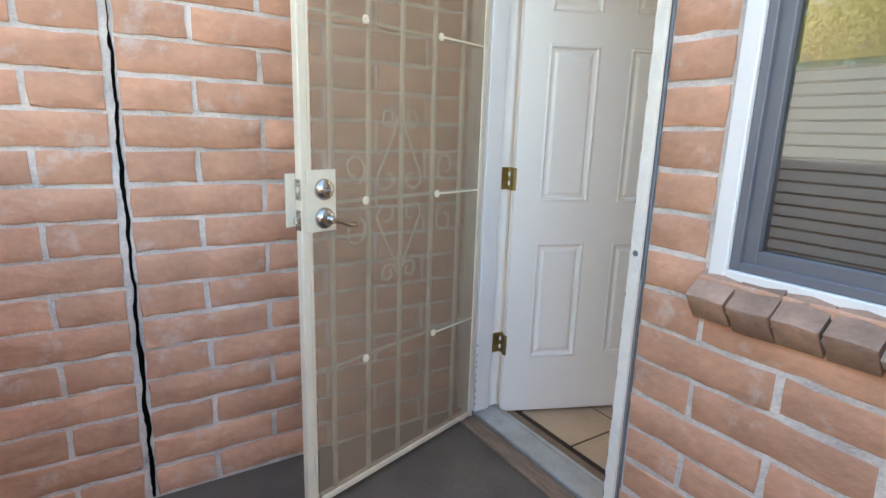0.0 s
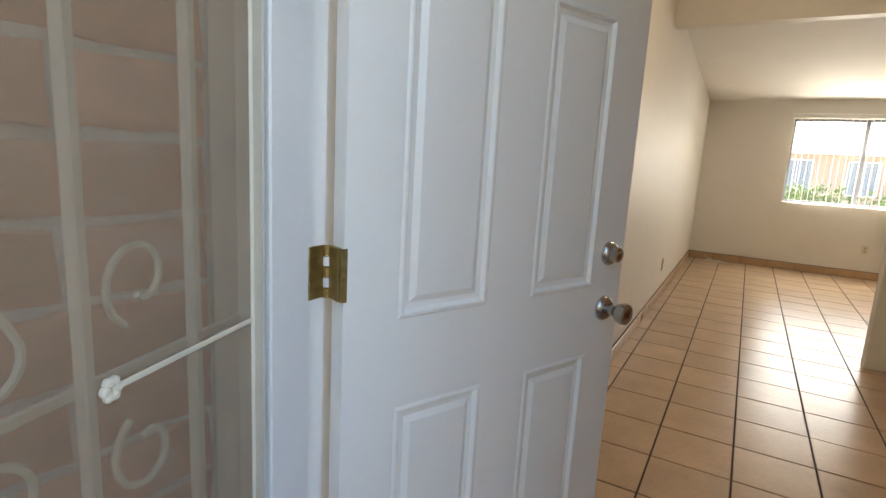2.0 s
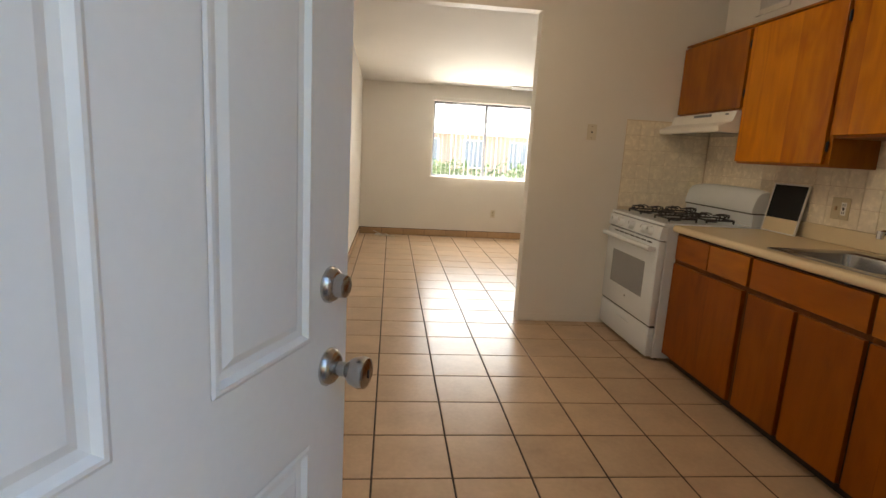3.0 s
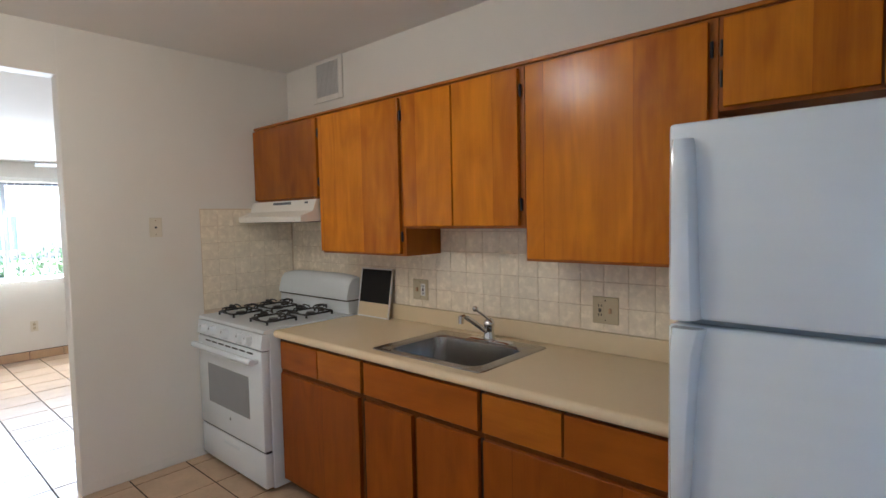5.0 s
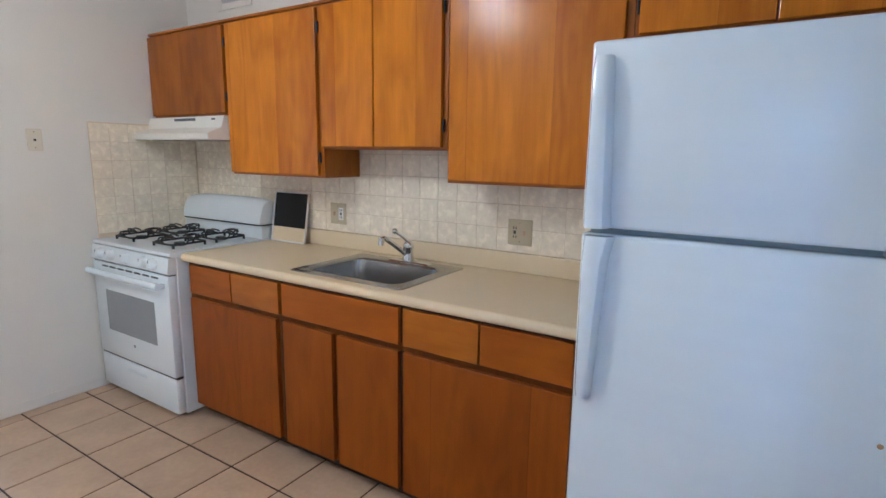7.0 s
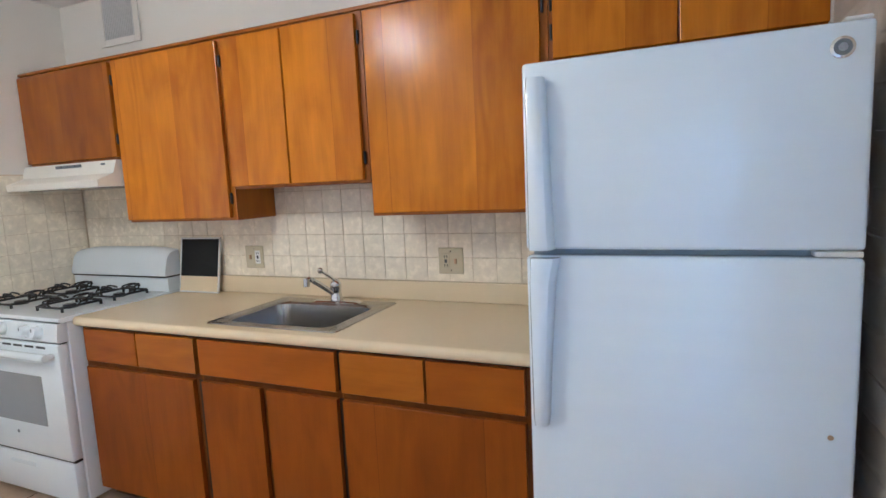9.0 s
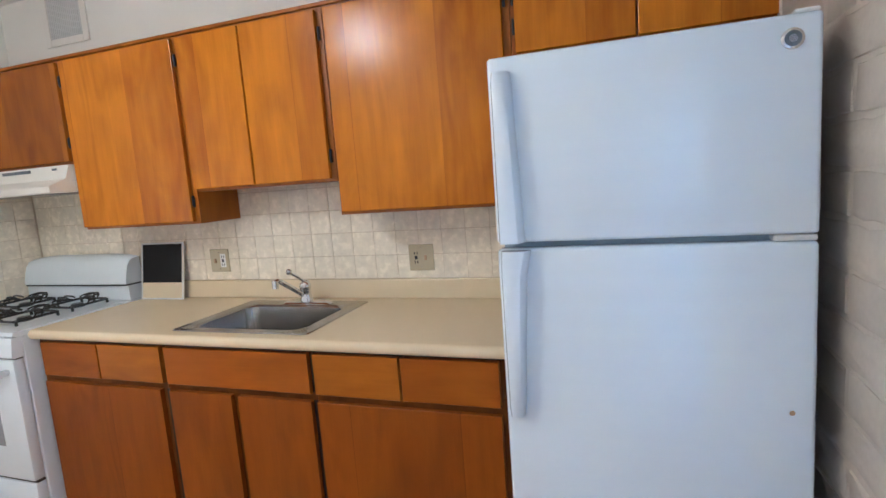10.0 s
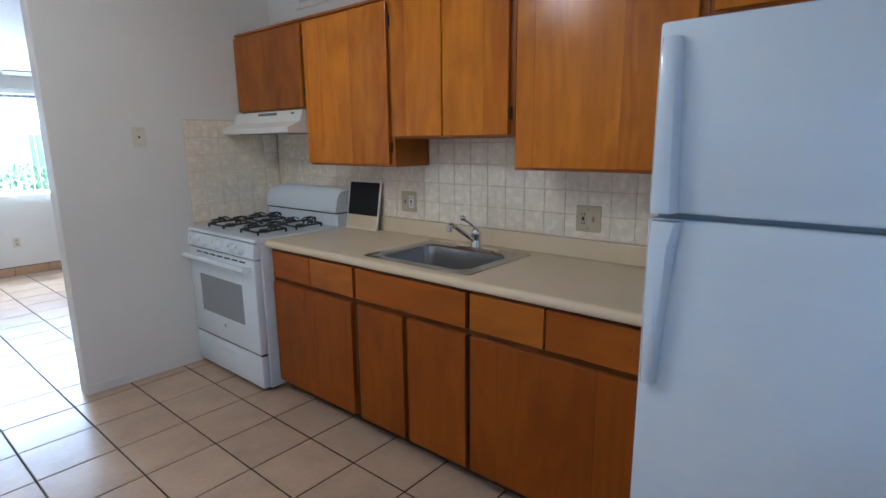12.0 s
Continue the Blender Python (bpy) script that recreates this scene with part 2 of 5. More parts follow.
# near-black kick board; in gaps and the vent it stands in for shade
M_KICKGAP = mat("dark_kick_and_gap", (0.035, 0.02, 0.014), 0.8, var=0.3)
M_LAM = mat("beige_laminate", (0.765, 0.635, 0.425), 0.27, var=0.02, scale=3, fine=40, bump=0, rvar=0.0)
M_ENAMEL = mat("white_enamel", (0.78, 0.825, 0.87), 0.16, var=0.02, scale=3, bump=0)
M_HOOD = mat("cream_enamel", (0.84, 0.81, 0.74), 0.42, var=0.03, scale=3, bump=0)
# white enamel tinted blue to carry sky light from the doorway
M_FRIDGE = mat("textured_bluish_white_enamel", (0.80, 0.865, 0.93), 0.17, coat=0.6, var=0.012, scale=1.6, fine=420, bump=0.04, dist=0.0008, stretch=(0.5, 0.5, 18.0), rvar=0.015)
M_IVORY = mat("ivory_plastic", (0.52, 0.44, 0.285), 0.4, var=0.05, bump=0)
M_PALE = mat("pale_ivory_plastic", (0.70, 0.64, 0.52), 0.4, var=0.04, bump=0)
M_WPLASTIC = mat("white_plastic", (0.80, 0.79, 0.76), 0.35, var=0.03, bump=0)
M_BLACK = mat("black_iron", (0.018, 0.018, 0.02), 0.42, var=0.2, scale=40, bump=0.2, dist=0.001)
M_GASKET = mat("grey_gasket", (0.16, 0.18, 0.20), 0.6, var=0.1, bump=0)
M_BLUEGASKET = mat("pale_grey_gasket", (0.33, 0.40, 0.46), 0.6, var=0.06, bump=0)
M_DARKGLASS = mat("oven_glass", (0.30, 0.31, 0.33), 0.10, var=0.04, bump=0)
M_PANEL = mat("black_panel", (0.012, 0.012, 0.013), 0.6, var=0.1, bump=0, spec=0.2)
M_GREYFRAME = mat("grey_aluminium", (0.16, 0.165, 0.19), 0.45, 0.2, var=0.08, bump=0.05)
M_SHADE = mat("pleated_fabric", (0.84, 0.79, 0.72), 0.9, var=0.06, scale=4, fine=200, bump=0.1)
M_SLAT = mat("vinyl_slat", (0.84, 0.83, 0.80), 0.5, var=0.03, bump=0)
thin(M_SLAT, (0.85, 0.83, 0.78), 0.5)
M_CONCRETE = mat("porch_concrete", (0.12, 0.094, 0.074), 0.9, var=0.3, scale=4, fine=90, bump=0.6, dist=0.004)
M_SILLWOOD = mat("weathered_wood", (0.23, 0.155, 0.105), 0.85, var=0.35, scale=10, fine=60, bump=0.6, dist=0.003, stretch=(6, 1, 6))
M_SILLMETAL = mat("dull_aluminium", (0.46, 0.47, 0.46), 0.5, 0.6, var=0.2, scale=12, fine=90, bump=0.2)
M_GROUND = mat("dry_ground", (0.38, 0.33, 0.27), 0.95, var=0.25, scale=0.8, fine=12, bump=0.6, dist=0.02)
M_DARKSLAB = mat("dark_slab", (0.05, 0.048, 0.046), 0.95, var=0.3, scale=3, fine=90, bump=0.5, dist=0.004)
M_BARK = mat("bark", (0.16, 0.11, 0.07), 0.95, var=0.3, scale=8, bump=0.8, dist=0.01)
M_LEAF = mat("leaf", (0.24, 0.27, 0.05), 0.6, var=0.4, scale=3, fine=20, bump=0)
M_HOUSE = mat("peach_brick_house", (0.60, 0.40, 0.30), 0.9, var=0.12, scale=1, fine=12, bump=0.2)
M_SHRUB = mat("shrub_leaf", (0.075, 0.115, 0.05), 0.6, var=0.4, scale=3, fine=20, bump=0)
thin(M_SHRUB, (0.12, 0.18, 0.06), 0.35)
thin(M_LEAF, (0.22, 0.30, 0.04), 0.45)
M_BLOCK = mat("grey_block", (0.18, 0.175, 0.17), 0.95, var=0.2, scale=3, fine=60, bump=0.4, dist=0.004)
M_ROOF = mat("pale_roof", (0.62, 0.60, 0.58), 0.8, var=0.1, scale=2)
M_HGLASS = mat("house_window_glass", (0.28, 0.32, 0.36), 0.08, var=0.05, bump=0)
M_GLASS = clear("window_glass")
M_GLASS_TINT = clear("tinted_window_glass", (0.52, 0.53, 0.52), 1.85)
M_VENT = mat("grey_vent_paint", (0.66, 0.65, 0.64), 0.5, var=0.08, bump=0)
M_CRACK = mat("crack_shadow", (0.004, 0.004, 0.004), 1.0, var=0.1, bump=0, spec=0.0)
M_LAMP = glow("lit_opal_glass", (1.0, 0.82, 0.60), 6.0)
M_BLADE = mat("fan_blade_wood", (0.16, 0.12, 0.09), 0.5, var=0.15, scale=10, bump=0.05)
M_ROOMDARK = mat("roof_felt", (0.3, 0.29, 0.28), 0.9, var=0.1)

# ---- builders ----
ORIGIN = {}


def box(bm, x0, x1, y0, y1, z0, z1, bevel=0.0, seg=1):
    vs = [bm.verts.new(p) for p in ((x0, y0, z0), (x1, y0, z0), (x1, y1, z0), (x0, y1, z0), (x0, y0, z1), (x1, y0, z1), (x1, y1, z1), (x0, y1, z1))]
    fs = [bm.faces.new([vs[i] for i in q]) for q in ((3, 2, 1, 0), (4, 5, 6, 7), (0, 1, 5, 4), (1, 2, 6, 5), (2, 3, 7, 6), (3, 0, 4, 7))]
    if bevel > 0:
        es = list({e for f in fs for e in f.edges})
        bmesh.ops.bevel(bm, geom=es, offset=bevel, segments=seg, affect="EDGES", profile=0.5)
    return bm


def bx(x0, x1, y0, y1, z0, z1, bevel=0.0, seg=1):
    return box(bmesh.new(), x0, x1, y0, y1, z0, z1, bevel, seg)


def cyl(bm, p, q, r0, r1=None, seg=20, caps=True):
    """A cylinder or cone from p to q."""
    r1 = r0 if r1 is None else r1
    p, q = Vector(p), Vector(q)
    m = Matrix.Translation((p + q) / 2) @ (q - p).to_track_quat("Z", "Y").to_matrix().to_4x4()
    bmesh.ops.create_cone(bm, cap_ends=caps, segments=seg, radius1=r0, radius2=r1, depth=(q - p).length, matrix=m)
    return bm


def tube(bm, pts, r, seg=6):
    """A round bar along a line of points."""
    pts = [Vector(p) for p in pts]
    rings = []
    for i, p in enumerate(pts):
        d = (pts[min(i + 1, len(pts) - 1)] - pts[max(i - 1, 0)]).normalized()
        u = d.orthogonal().normalized() if abs(d.y) > 0.9 else d.cross(Vector((0, 1, 0))).normalized()
        v = d.cross(u).normalized()
        rings.append([bm.verts.new(p + r * (u * math.cos(k * 2 * math.pi / seg) + v * math.sin(k * 2 * math.pi / seg))) for k in range(seg)])
    for a, b in zip(rings, rings[1:]):
        for k in range(seg):
            bm.faces.new((a[k], a[(k + 1) % seg], b[(k + 1) % seg], b[k]))
    bm.faces.new(rings[0][::-1])
    bm.faces.new(rings[-1])
    return bm


def lathe(bm, profile, centre, axis=(0, 0, 1), seg=24):
    """Turns (radius, height) pairs round an axis through centre."""
    m = Matrix.Translation(centre) @ Vector(axis).to_track_quat("Z", "Y").to_matrix().to_4x4()
    rings = [[bm.verts.new(m @ Vector((r * math.cos(k * 2 * math.pi / seg), r * math.sin(k * 2 * math.pi / seg), h))) for k in range(seg)] for r, h in profile]
    for a, b in zip(rings, rings[1:]):
        for k in range(seg):
            bm.faces.new((a[k], a[(k + 1) % seg], b[(k + 1) % seg], b[k]))
    bm.faces.new(rings[0][::-1])
    bm.faces.new(rings[-1])
    return bm


def prism(bm, outline, y0, y1, axis="x"):
    """Extrudes an outline of (a, z) pairs: along x (a is y) or along y (a is x)."""
    def at(a, z, w):
        return (w, a, z) if axis == "x" else (a, w, z)
    f = [bm.verts.new(at(a, z, y0)) for a, z in outline]
    g = [bm.verts.new(at(a, z, y1)) for a, z in outline]
    bm.faces.new(f)
    bm.faces.new(g[::-1])
    for i in range(len(f)):
        j = (i + 1) % len(f)
        bm.faces.new((f[j], f[i], g[i], g[j]))
    bmesh.ops.recalc_face_normals(bm, faces=bm.faces[:])
    return bm


def to_mesh(name, bm, material, smooth=False):
    me = bpy.data.meshes.new(name)
    bmesh.ops.recalc_face_normals(bm, faces=bm.faces[:])
    bm.to_mesh(me)
    bm.free()
    me.materials.append(material)
    if smooth:
        for p in me.polygons:
            p.use_smooth = True
        me.set_sharp_from_angle(angle=radians(38))
    return me


def structure(name, bm, material, label, smooth=False):
    return tagged(new(name, to_mesh(name, bm, material, smooth)), label, name.split("_")[0], "", "structure")


def thing(name, loc, label, category, group="", rz=0.0, world_coords=True):
    """The Empty at a thing's base. Parts are built in world metres, or in the thing's own for a turned thing."""
    ob = tagged(new(name), label, category, group)
    ob.empty_display_size = 0.1
    ob.matrix_world = pose(*loc, 0, 0, rz)
    ORIGIN[ob.name] = Vector(loc) if world_coords else Vector((0, 0, 0))
    return ob


def part(name, bm, material, parent, label="", smooth=False):
    o = ORIGIN.get(parent.name, Vector((0, 0, 0)))
    if o.length > 0:
        bmesh.ops.translate(bm, verts=bm.verts[:], vec=-o)
    ob = new(name, to_mesh(name, bm, material, smooth))
    ob.parent = parent
    ORIGIN[ob.name] = o
    if label:
        tagged(ob, label)
    return ob


def piece(name, me, parent, m):
    """One of many alike pieces on a shared mesh."""
    ob = new(name, me)
    ob.parent = parent
    ob.matrix_basis = m
    return ob

# ---- structure ----
CEIL, LW, PX, FX = 2.535, 2.83, 3.692, 7.65   # ceiling, long wall's face, partition's face, far wall's face
PT = 0.11                                      # partition's thickness
DOOR_TOP = 2.06

bm = bx(-300, 300, -300, 300, -0.6, -0.10)
structure("ground", bm, M_GROUND, "dry sandy ground round the house")
bm = bx(-3.6, -0.195, -1.2, 2.93, -0.12, -0.008, 0.01)
structure("porch_floor", bm, M_CONCRETE, "stained grey-brown concrete porch floor")
# unseen dark slab; cuts light bouncing from the ground onto the porch walls
structure("driveway", bx(-6.4, -3.605, -16, 12, -0.12, -0.05), M_DARKSLAB, "unseen dark slab added to cut light bouncing up to the porch")
bm = bx(0.035, FX, -1.3, LW + 0.02, -0.12, -0.003)
floor = structure("floor", bm, M_GROUT, "floor slab with dark grout between beige ceramic tiles")

# wall with the entrance and the kitchen window
WY0, WY1, WZ0, WZ1 = 1.12, 1.786, 0.917, 2.05
bm = bmesh.new()
box(bm, -0.1955, -0.012, -1.3, WY0, -0.1, 2.7)
box(bm, -0.1955, -0.012, WY0, WY1, -0.1, WZ0)
box(bm, -0.1955, -0.012, WY0, WY1, WZ1, 2.7)
box(bm, -0.1955, -0.012, WY1, 1.978, -0.1, 2.7)
box(bm, -0.1955, -0.012, 1.978, 2.905, DOOR_TOP + 0.04, 2.7)
wall_west = structure("wall_west", bm, M_MORTAR, "burnt adobe brick wall with the entrance and a window")
bm = bx(-0.013, 0.0005, 0.0, WY0, 0.0, CEIL + 0.05)
box(bm, -0.013, -0.004, WY0, WY1, 0.0, WZ0)
box(bm, -0.013, -0.004, WY0, WY1, WZ1, CEIL + 0.05)
box(bm, -0.013, -0.004, WY1, 1.978, 0.0, CEIL + 0.05)
box(bm, -0.013, -0.004, 1.978, LW, DOOR_TOP + 0.04, CEIL + 0.05)
wall_paint = structure("wall_west_inside", bm, M_PAINTBRICK, "white painted brick inner face, dulled for the shadow beside the refrigerator")

bm = bx(-2.02, -0.012, 2.9075, 3.12, -0.1, 2.7)
wall_porch = structure("wall_north_porch", bm, M_MORTAR, "burnt adobe brick wall with a long vertical crack")
bm = bx(-0.012, FX + 0.2, LW, 3.12, -0.1, 2.7)
structure("wall_north", bm, M_WALL, "long smooth white painted wall with a satin sheen")
bm = bx(-0.004, PX, -0.2, 0.0, -0.1, 2.7)
structure("wall_south", bm, M_WALL, "white painted kitchen wall behind the cabinets")
bm = bmesh.new()
box(bm, PX, PX + PT, -1.3, 1.37, -0.1, 2.7, 0.006, 2)
structure("wall_partition", bm, M_WALL, "white painted partition wall between kitchen and living room")
bm = bx(PX + 0.001, PX + PT - 0.001, 1.366, LW + 0.01, 2.278, 2.7)
structure("wall_header", bm, M_WALL, "white painted header over the wide opening")
LY0, LY1, LZ0, LZ1 = 0.24, 1.805, 0.89, 1.972
bm = bmesh.new()
box(bm, FX, FX + 0.2, -1.3, LY0, -0.1, 2.7)
box(bm, FX, FX + 0.2, LY1, LW, -0.1, 2.7)
box(bm, FX, FX + 0.2, LY0, LY1, -0.1, LZ0)
box(bm, FX, FX + 0.2, LY0, LY1, LZ1, 2.7)
structure("wall_east", bm, M_WALL, "cream painted living room wall with a sliding window")
bm = bx(PX + PT, FX + 0.2, -1.5, -1.3, -0.1, 2.7)
structure("wall_living_south", bm, M_WALL, "plain white living room wall")
bm = bx(-0.1, PX + 0.02, -0.15, LW + 0.02, CEIL, CEIL + 0.06)
structure("ceiling", bm, M_CEIL, "white painted flat kitchen ceiling")
bm = prism(bmesh.new(), [(PX + 0.02, 2.46), (FX + 0.1, 2.185), (FX + 0.1, 2.30), (PX + 0.02, 2.60)], -1.4, LW + 0.02, "y")
structure("ceiling_living", bm, M_CEIL, "cream painted gently sloping living room ceiling")
# unseen roof; the far overhang is lengthened to narrow the sun patch
bm = bx(-0.30, 8.92, -1.9, 3.5, 2.70, 2.86)
structure("roof", bm, M_ROOMDARK, "unseen flat roof slab with overhanging eaves sized to trim the sun patch")

# ---- entrance ----
bm = bmesh.new()
box(bm, -0.135, 0.0, 2.8145, 2.905, 0.02, DOOR_TOP + 0.04, 0.003)
box(bm, -0.134, -0.055, 2.801, 2.8147, 0.02, DOOR_TOP, 0.003)
box(bm, -0.135, 0.0, 1.978, 2.0, 0.02, DOOR_TOP + 0.04, 0.003)
box(bm, -0.135, 0.0, 1.9995, 2.836, DOOR_TOP, DOOR_TOP + 0.0395, 0.003)
frame_1 = structure("door_frame_1", bm, M_TRIM, "white painted wooden door frame with chipped edges")
bm = bx(-0.155, -0.1345, 2.816, 2.908, 0.0, DOOR_TOP + 0.03, 0.003)
box(bm, -0.158, -0.140, 2.808, 2.830, 0.0, DOOR_TOP + 0.03, 0.003)
part("screen_door_frame", bm, M_CREAM, frame_1, "cream painted steel frame on the hinge side")
bm = bx(-0.222, -0.2105, 1.968, 2.003, 0.0, DOOR_TOP + 0.03, 0.0015)
box(bm, -0.2103, -0.1345, 1.982, 2.0005, 0.0, DOOR_TOP + 0.03, 0.0015)
strike = part("strike_frame", bm, M_CREAM2, frame_1, "cream painted steel strip on the latch side, chipped along its edge")
# dark grey strip in place of the shade between steel and brick
part("caulk", bx(-0.206, -0.190, 1.9645, 1.9815, 0.0, DOOR_TOP + 0.03, 0.002), M_GASKET, frame_1, "dark strip standing in for the shaded gap beside the brick")
part("edge_strip", bx(-0.2125, -0.2085, 1.9645, 1.9665, 0.0, 0.86, 0.001), M_SILLMETAL, frame_1, "thin bare metal edge")
bm = lathe(bmesh.new(), [(0.0085, 0), (0.0085, 0.0012), (0.006, 0.003), (0.002, 0.0025)], (-0.222, 1.984, 0.931), (-1, 0, 0), 14)
part("screw", bm, M_GASKET, strike, "dark screw head", True)
for i in range(46):
    cz = 0.03 + 0.043 * i + random.uniform(-0.015, 0.015)
    w = random.uniform(0.002, 0.006)
    part("paint_flake", bx(-0.2224, -0.2190, 2.0030 - w * 0.4, 2.0030 + w * 0.12, cz, cz + random.uniform(0.008, 0.034), 0.0006), M_TRIM if i % 3 else M_SILLWOOD, strike)

for i in range(9):
    cz = 0.06 + 0.034 * i + random.uniform(-0.012, 0.012)
    part("paint_chip", bx(-0.1352, -0.1325, 2.7998, 2.8016 + random.uniform(0, 0.002), cz, cz + random.uniform(0.005, 0.018), 0.0004), M_SILLWOOD, frame_1, "bare wood where the paint has chipped")
bm = bx(-0.13, 0.002, 2.0, 2.835, -0.02, 0.018, 0.006, 2)
box(bm, -0.022, -0.004, 2.001, 2.834, 0.017, 0.021, 0.001)
sill = structure("threshold", bm, M_SILLMETAL, "dull ribbed aluminium threshold over a worn wooden strip")
part("wooden_strip", bx(-0.21, -0.131, 1.93, 2.9, -0.05, 0.004, 0.004), M_SILLWOOD, sill, "weathered brown wooden strip")
part("inner_strip", bx(0.003, 0.050, 1.99, 2.83, -0.02, 0.007, 0.004), M_SILLWOOD, sill, "dark worn strip inside the door")


def panel_door(name, width, height, thick, mat_door):
    """Six-panel door in its own space: x from the hinge pin, y the thickness, outer face at y = -thick."""
    door = thing(name, (0.0, 2.808, 0.012), "white six-panel entrance door standing open into the kitchen", "door", "", -23.0, False)
    bm = bmesh.new()
    u0, u1, c0, c1 = 0.115, 0.674, 0.330, 0.459
    rows = ((0.257, 0.781), (0.954, 1.577), (1.695, 1.90))
    y0, y1 = -thick, -0.002
    box(bm, 0.006, width, y0 + 0.012, y1, 0, height, 0.002)
    # stiles and rails stand proud of the sunk panels
    box(bm, 0.006, u0, y0, y0 + 0.013, 0, height)
    box(bm, u1, width, y0, y0 + 0.013, 0, height)
    zs = [0.0] + [z for r in rows for z in r] + [height]
    for a, b in zip(zs[::2], zs[1::2]):
        box(bm, u0, u1, y0, y0 + 0.013, a, b)
    for a, b in rows:
        box(bm, c0, c1, y0, y0 + 0.013, a, b)
    leaf = part("leaf", bm, mat_door, door)
    for a, b in rows:
        for p, q in ((u0, c0), (c1, u1)):
            bm = bmesh.new()
            # moulding: a sloping ring from the rail's face down to the sunk field, then a raised centre
            levels = ((0.0, y0 - 0.0008), (0.005, y0 - 0.0032), (0.010, y0 - 0.0032), (0.016, y0 + 0.005), (0.027, y0 + 0.0065), (0.040, y0 + 0.0005))
            rings = [[bm.verts.new(v) for v in ((p + d, y, a + d), (q - d, y, a + d), (q - d, y, b - d), (p + d, y, b - d))] for d, y in levels]
            for r, s in zip(rings, rings[1:]):
                for k in range(4):
                    bm.faces.new((r[k], r[(k + 1) % 4], s[(k + 1) % 4], s[k]))
            bm.faces.new(rings[-1])
            part("panel", bm, mat_door, leaf)
    # lock set
    for z, r in ((1.034, 0.030), (0.893, 0.032)):
        bm = lathe(bmesh.new(), [(r, 0), (r, 0.004), (r * 0.82, 0.012), (r * 0.62, 0.016)], (0.731, y0, z), (0, -1, 0), 28)
        if z > 1:
            lathe(bm, [(r * 0.66, 0.012), (r * 0.60, 0.030), (r * 0.5, 0.032)], (0.731, y0, z), (0, -1, 0), 24)
            part("deadbolt", bm, M_NICKEL, door, "round satin nickel deadbolt", True)
        else:
            lathe(bm, [(0.012, 0.012), (0.012, 0.034), (0.022, 0.045), (0.027, 0.060), (0.025, 0.070), (0.018, 0.073)], (0.731, y0, z), (0, -1, 0), 28)
            knob = part("knob", bm, M_NICKEL, door, "round satin nickel door knob", True)
            part("keyhole", bx(0.7295, 0.7325, y0 - 0.0745, y0 - 0.070, z - 0.007, z + 0.007), M_BLACK, knob)
    for z in (0.317, 1.045, 1.79):
        bm = bmesh.new()
        box(bm, -0.002, 0.0055, y0 + 0.006, 0.0, z - 0.046, z + 0.046, 0.001)
        box(bm, 0.0, 0.012, y0 - 0.0018, y0 + 0.0005, z - 0.046, z + 0.046, 0.0008)
        hinge = part("hinge", bm, M_BRASS, door, "worn brass butt hinge with paint on it")
        for i in range(5):
            part("knuckle", cyl(bmesh.new(), (-0.003, 0.0, z - 0.046 + i * 0.0186), (-0.003, 0.0, z - 0.030 + i * 0.0186), 0.0068, None, 12), M_TRIM if i % 2 else M_BRASS, hinge, "", True)
        for dz in (-0.03, 0.0, 0.03):
            part("screw", cyl(bmesh.new(), (0.007, y0 - 0.0018, z + dz), (0.007, y0 - 0.003, z + dz), 0.003, None, 10), M_BRASS, hinge)
    return door


door_1 = panel_door("door_1", 0.791, 2.03, 0.046, M_DOOR)
door_1["kind"] = "structure"
for z in (0.329, 1.057, 1.80):
    part("hinge_leaf", bx(-0.042, -0.004, 2.8122, 2.8150, z - 0.046, z + 0.046, 0.001), M_BRASS, frame_1, "worn brass hinge leaf with white paint drips")


def spiral(cx, cz, r0, turns, start, flip, n=18):
    """Points of a scroll that winds in from radius r0."""
    return [(cx + flip * r0 * (1 - 0.62 * i / n) * math.cos(start + turns * 2 * math.pi * i / n), 0.0, cz + r0 * (1 - 0.62 * i / n) * math.sin(start + turns * 2 * math.pi * i / n)) for i in range(n + 1)]


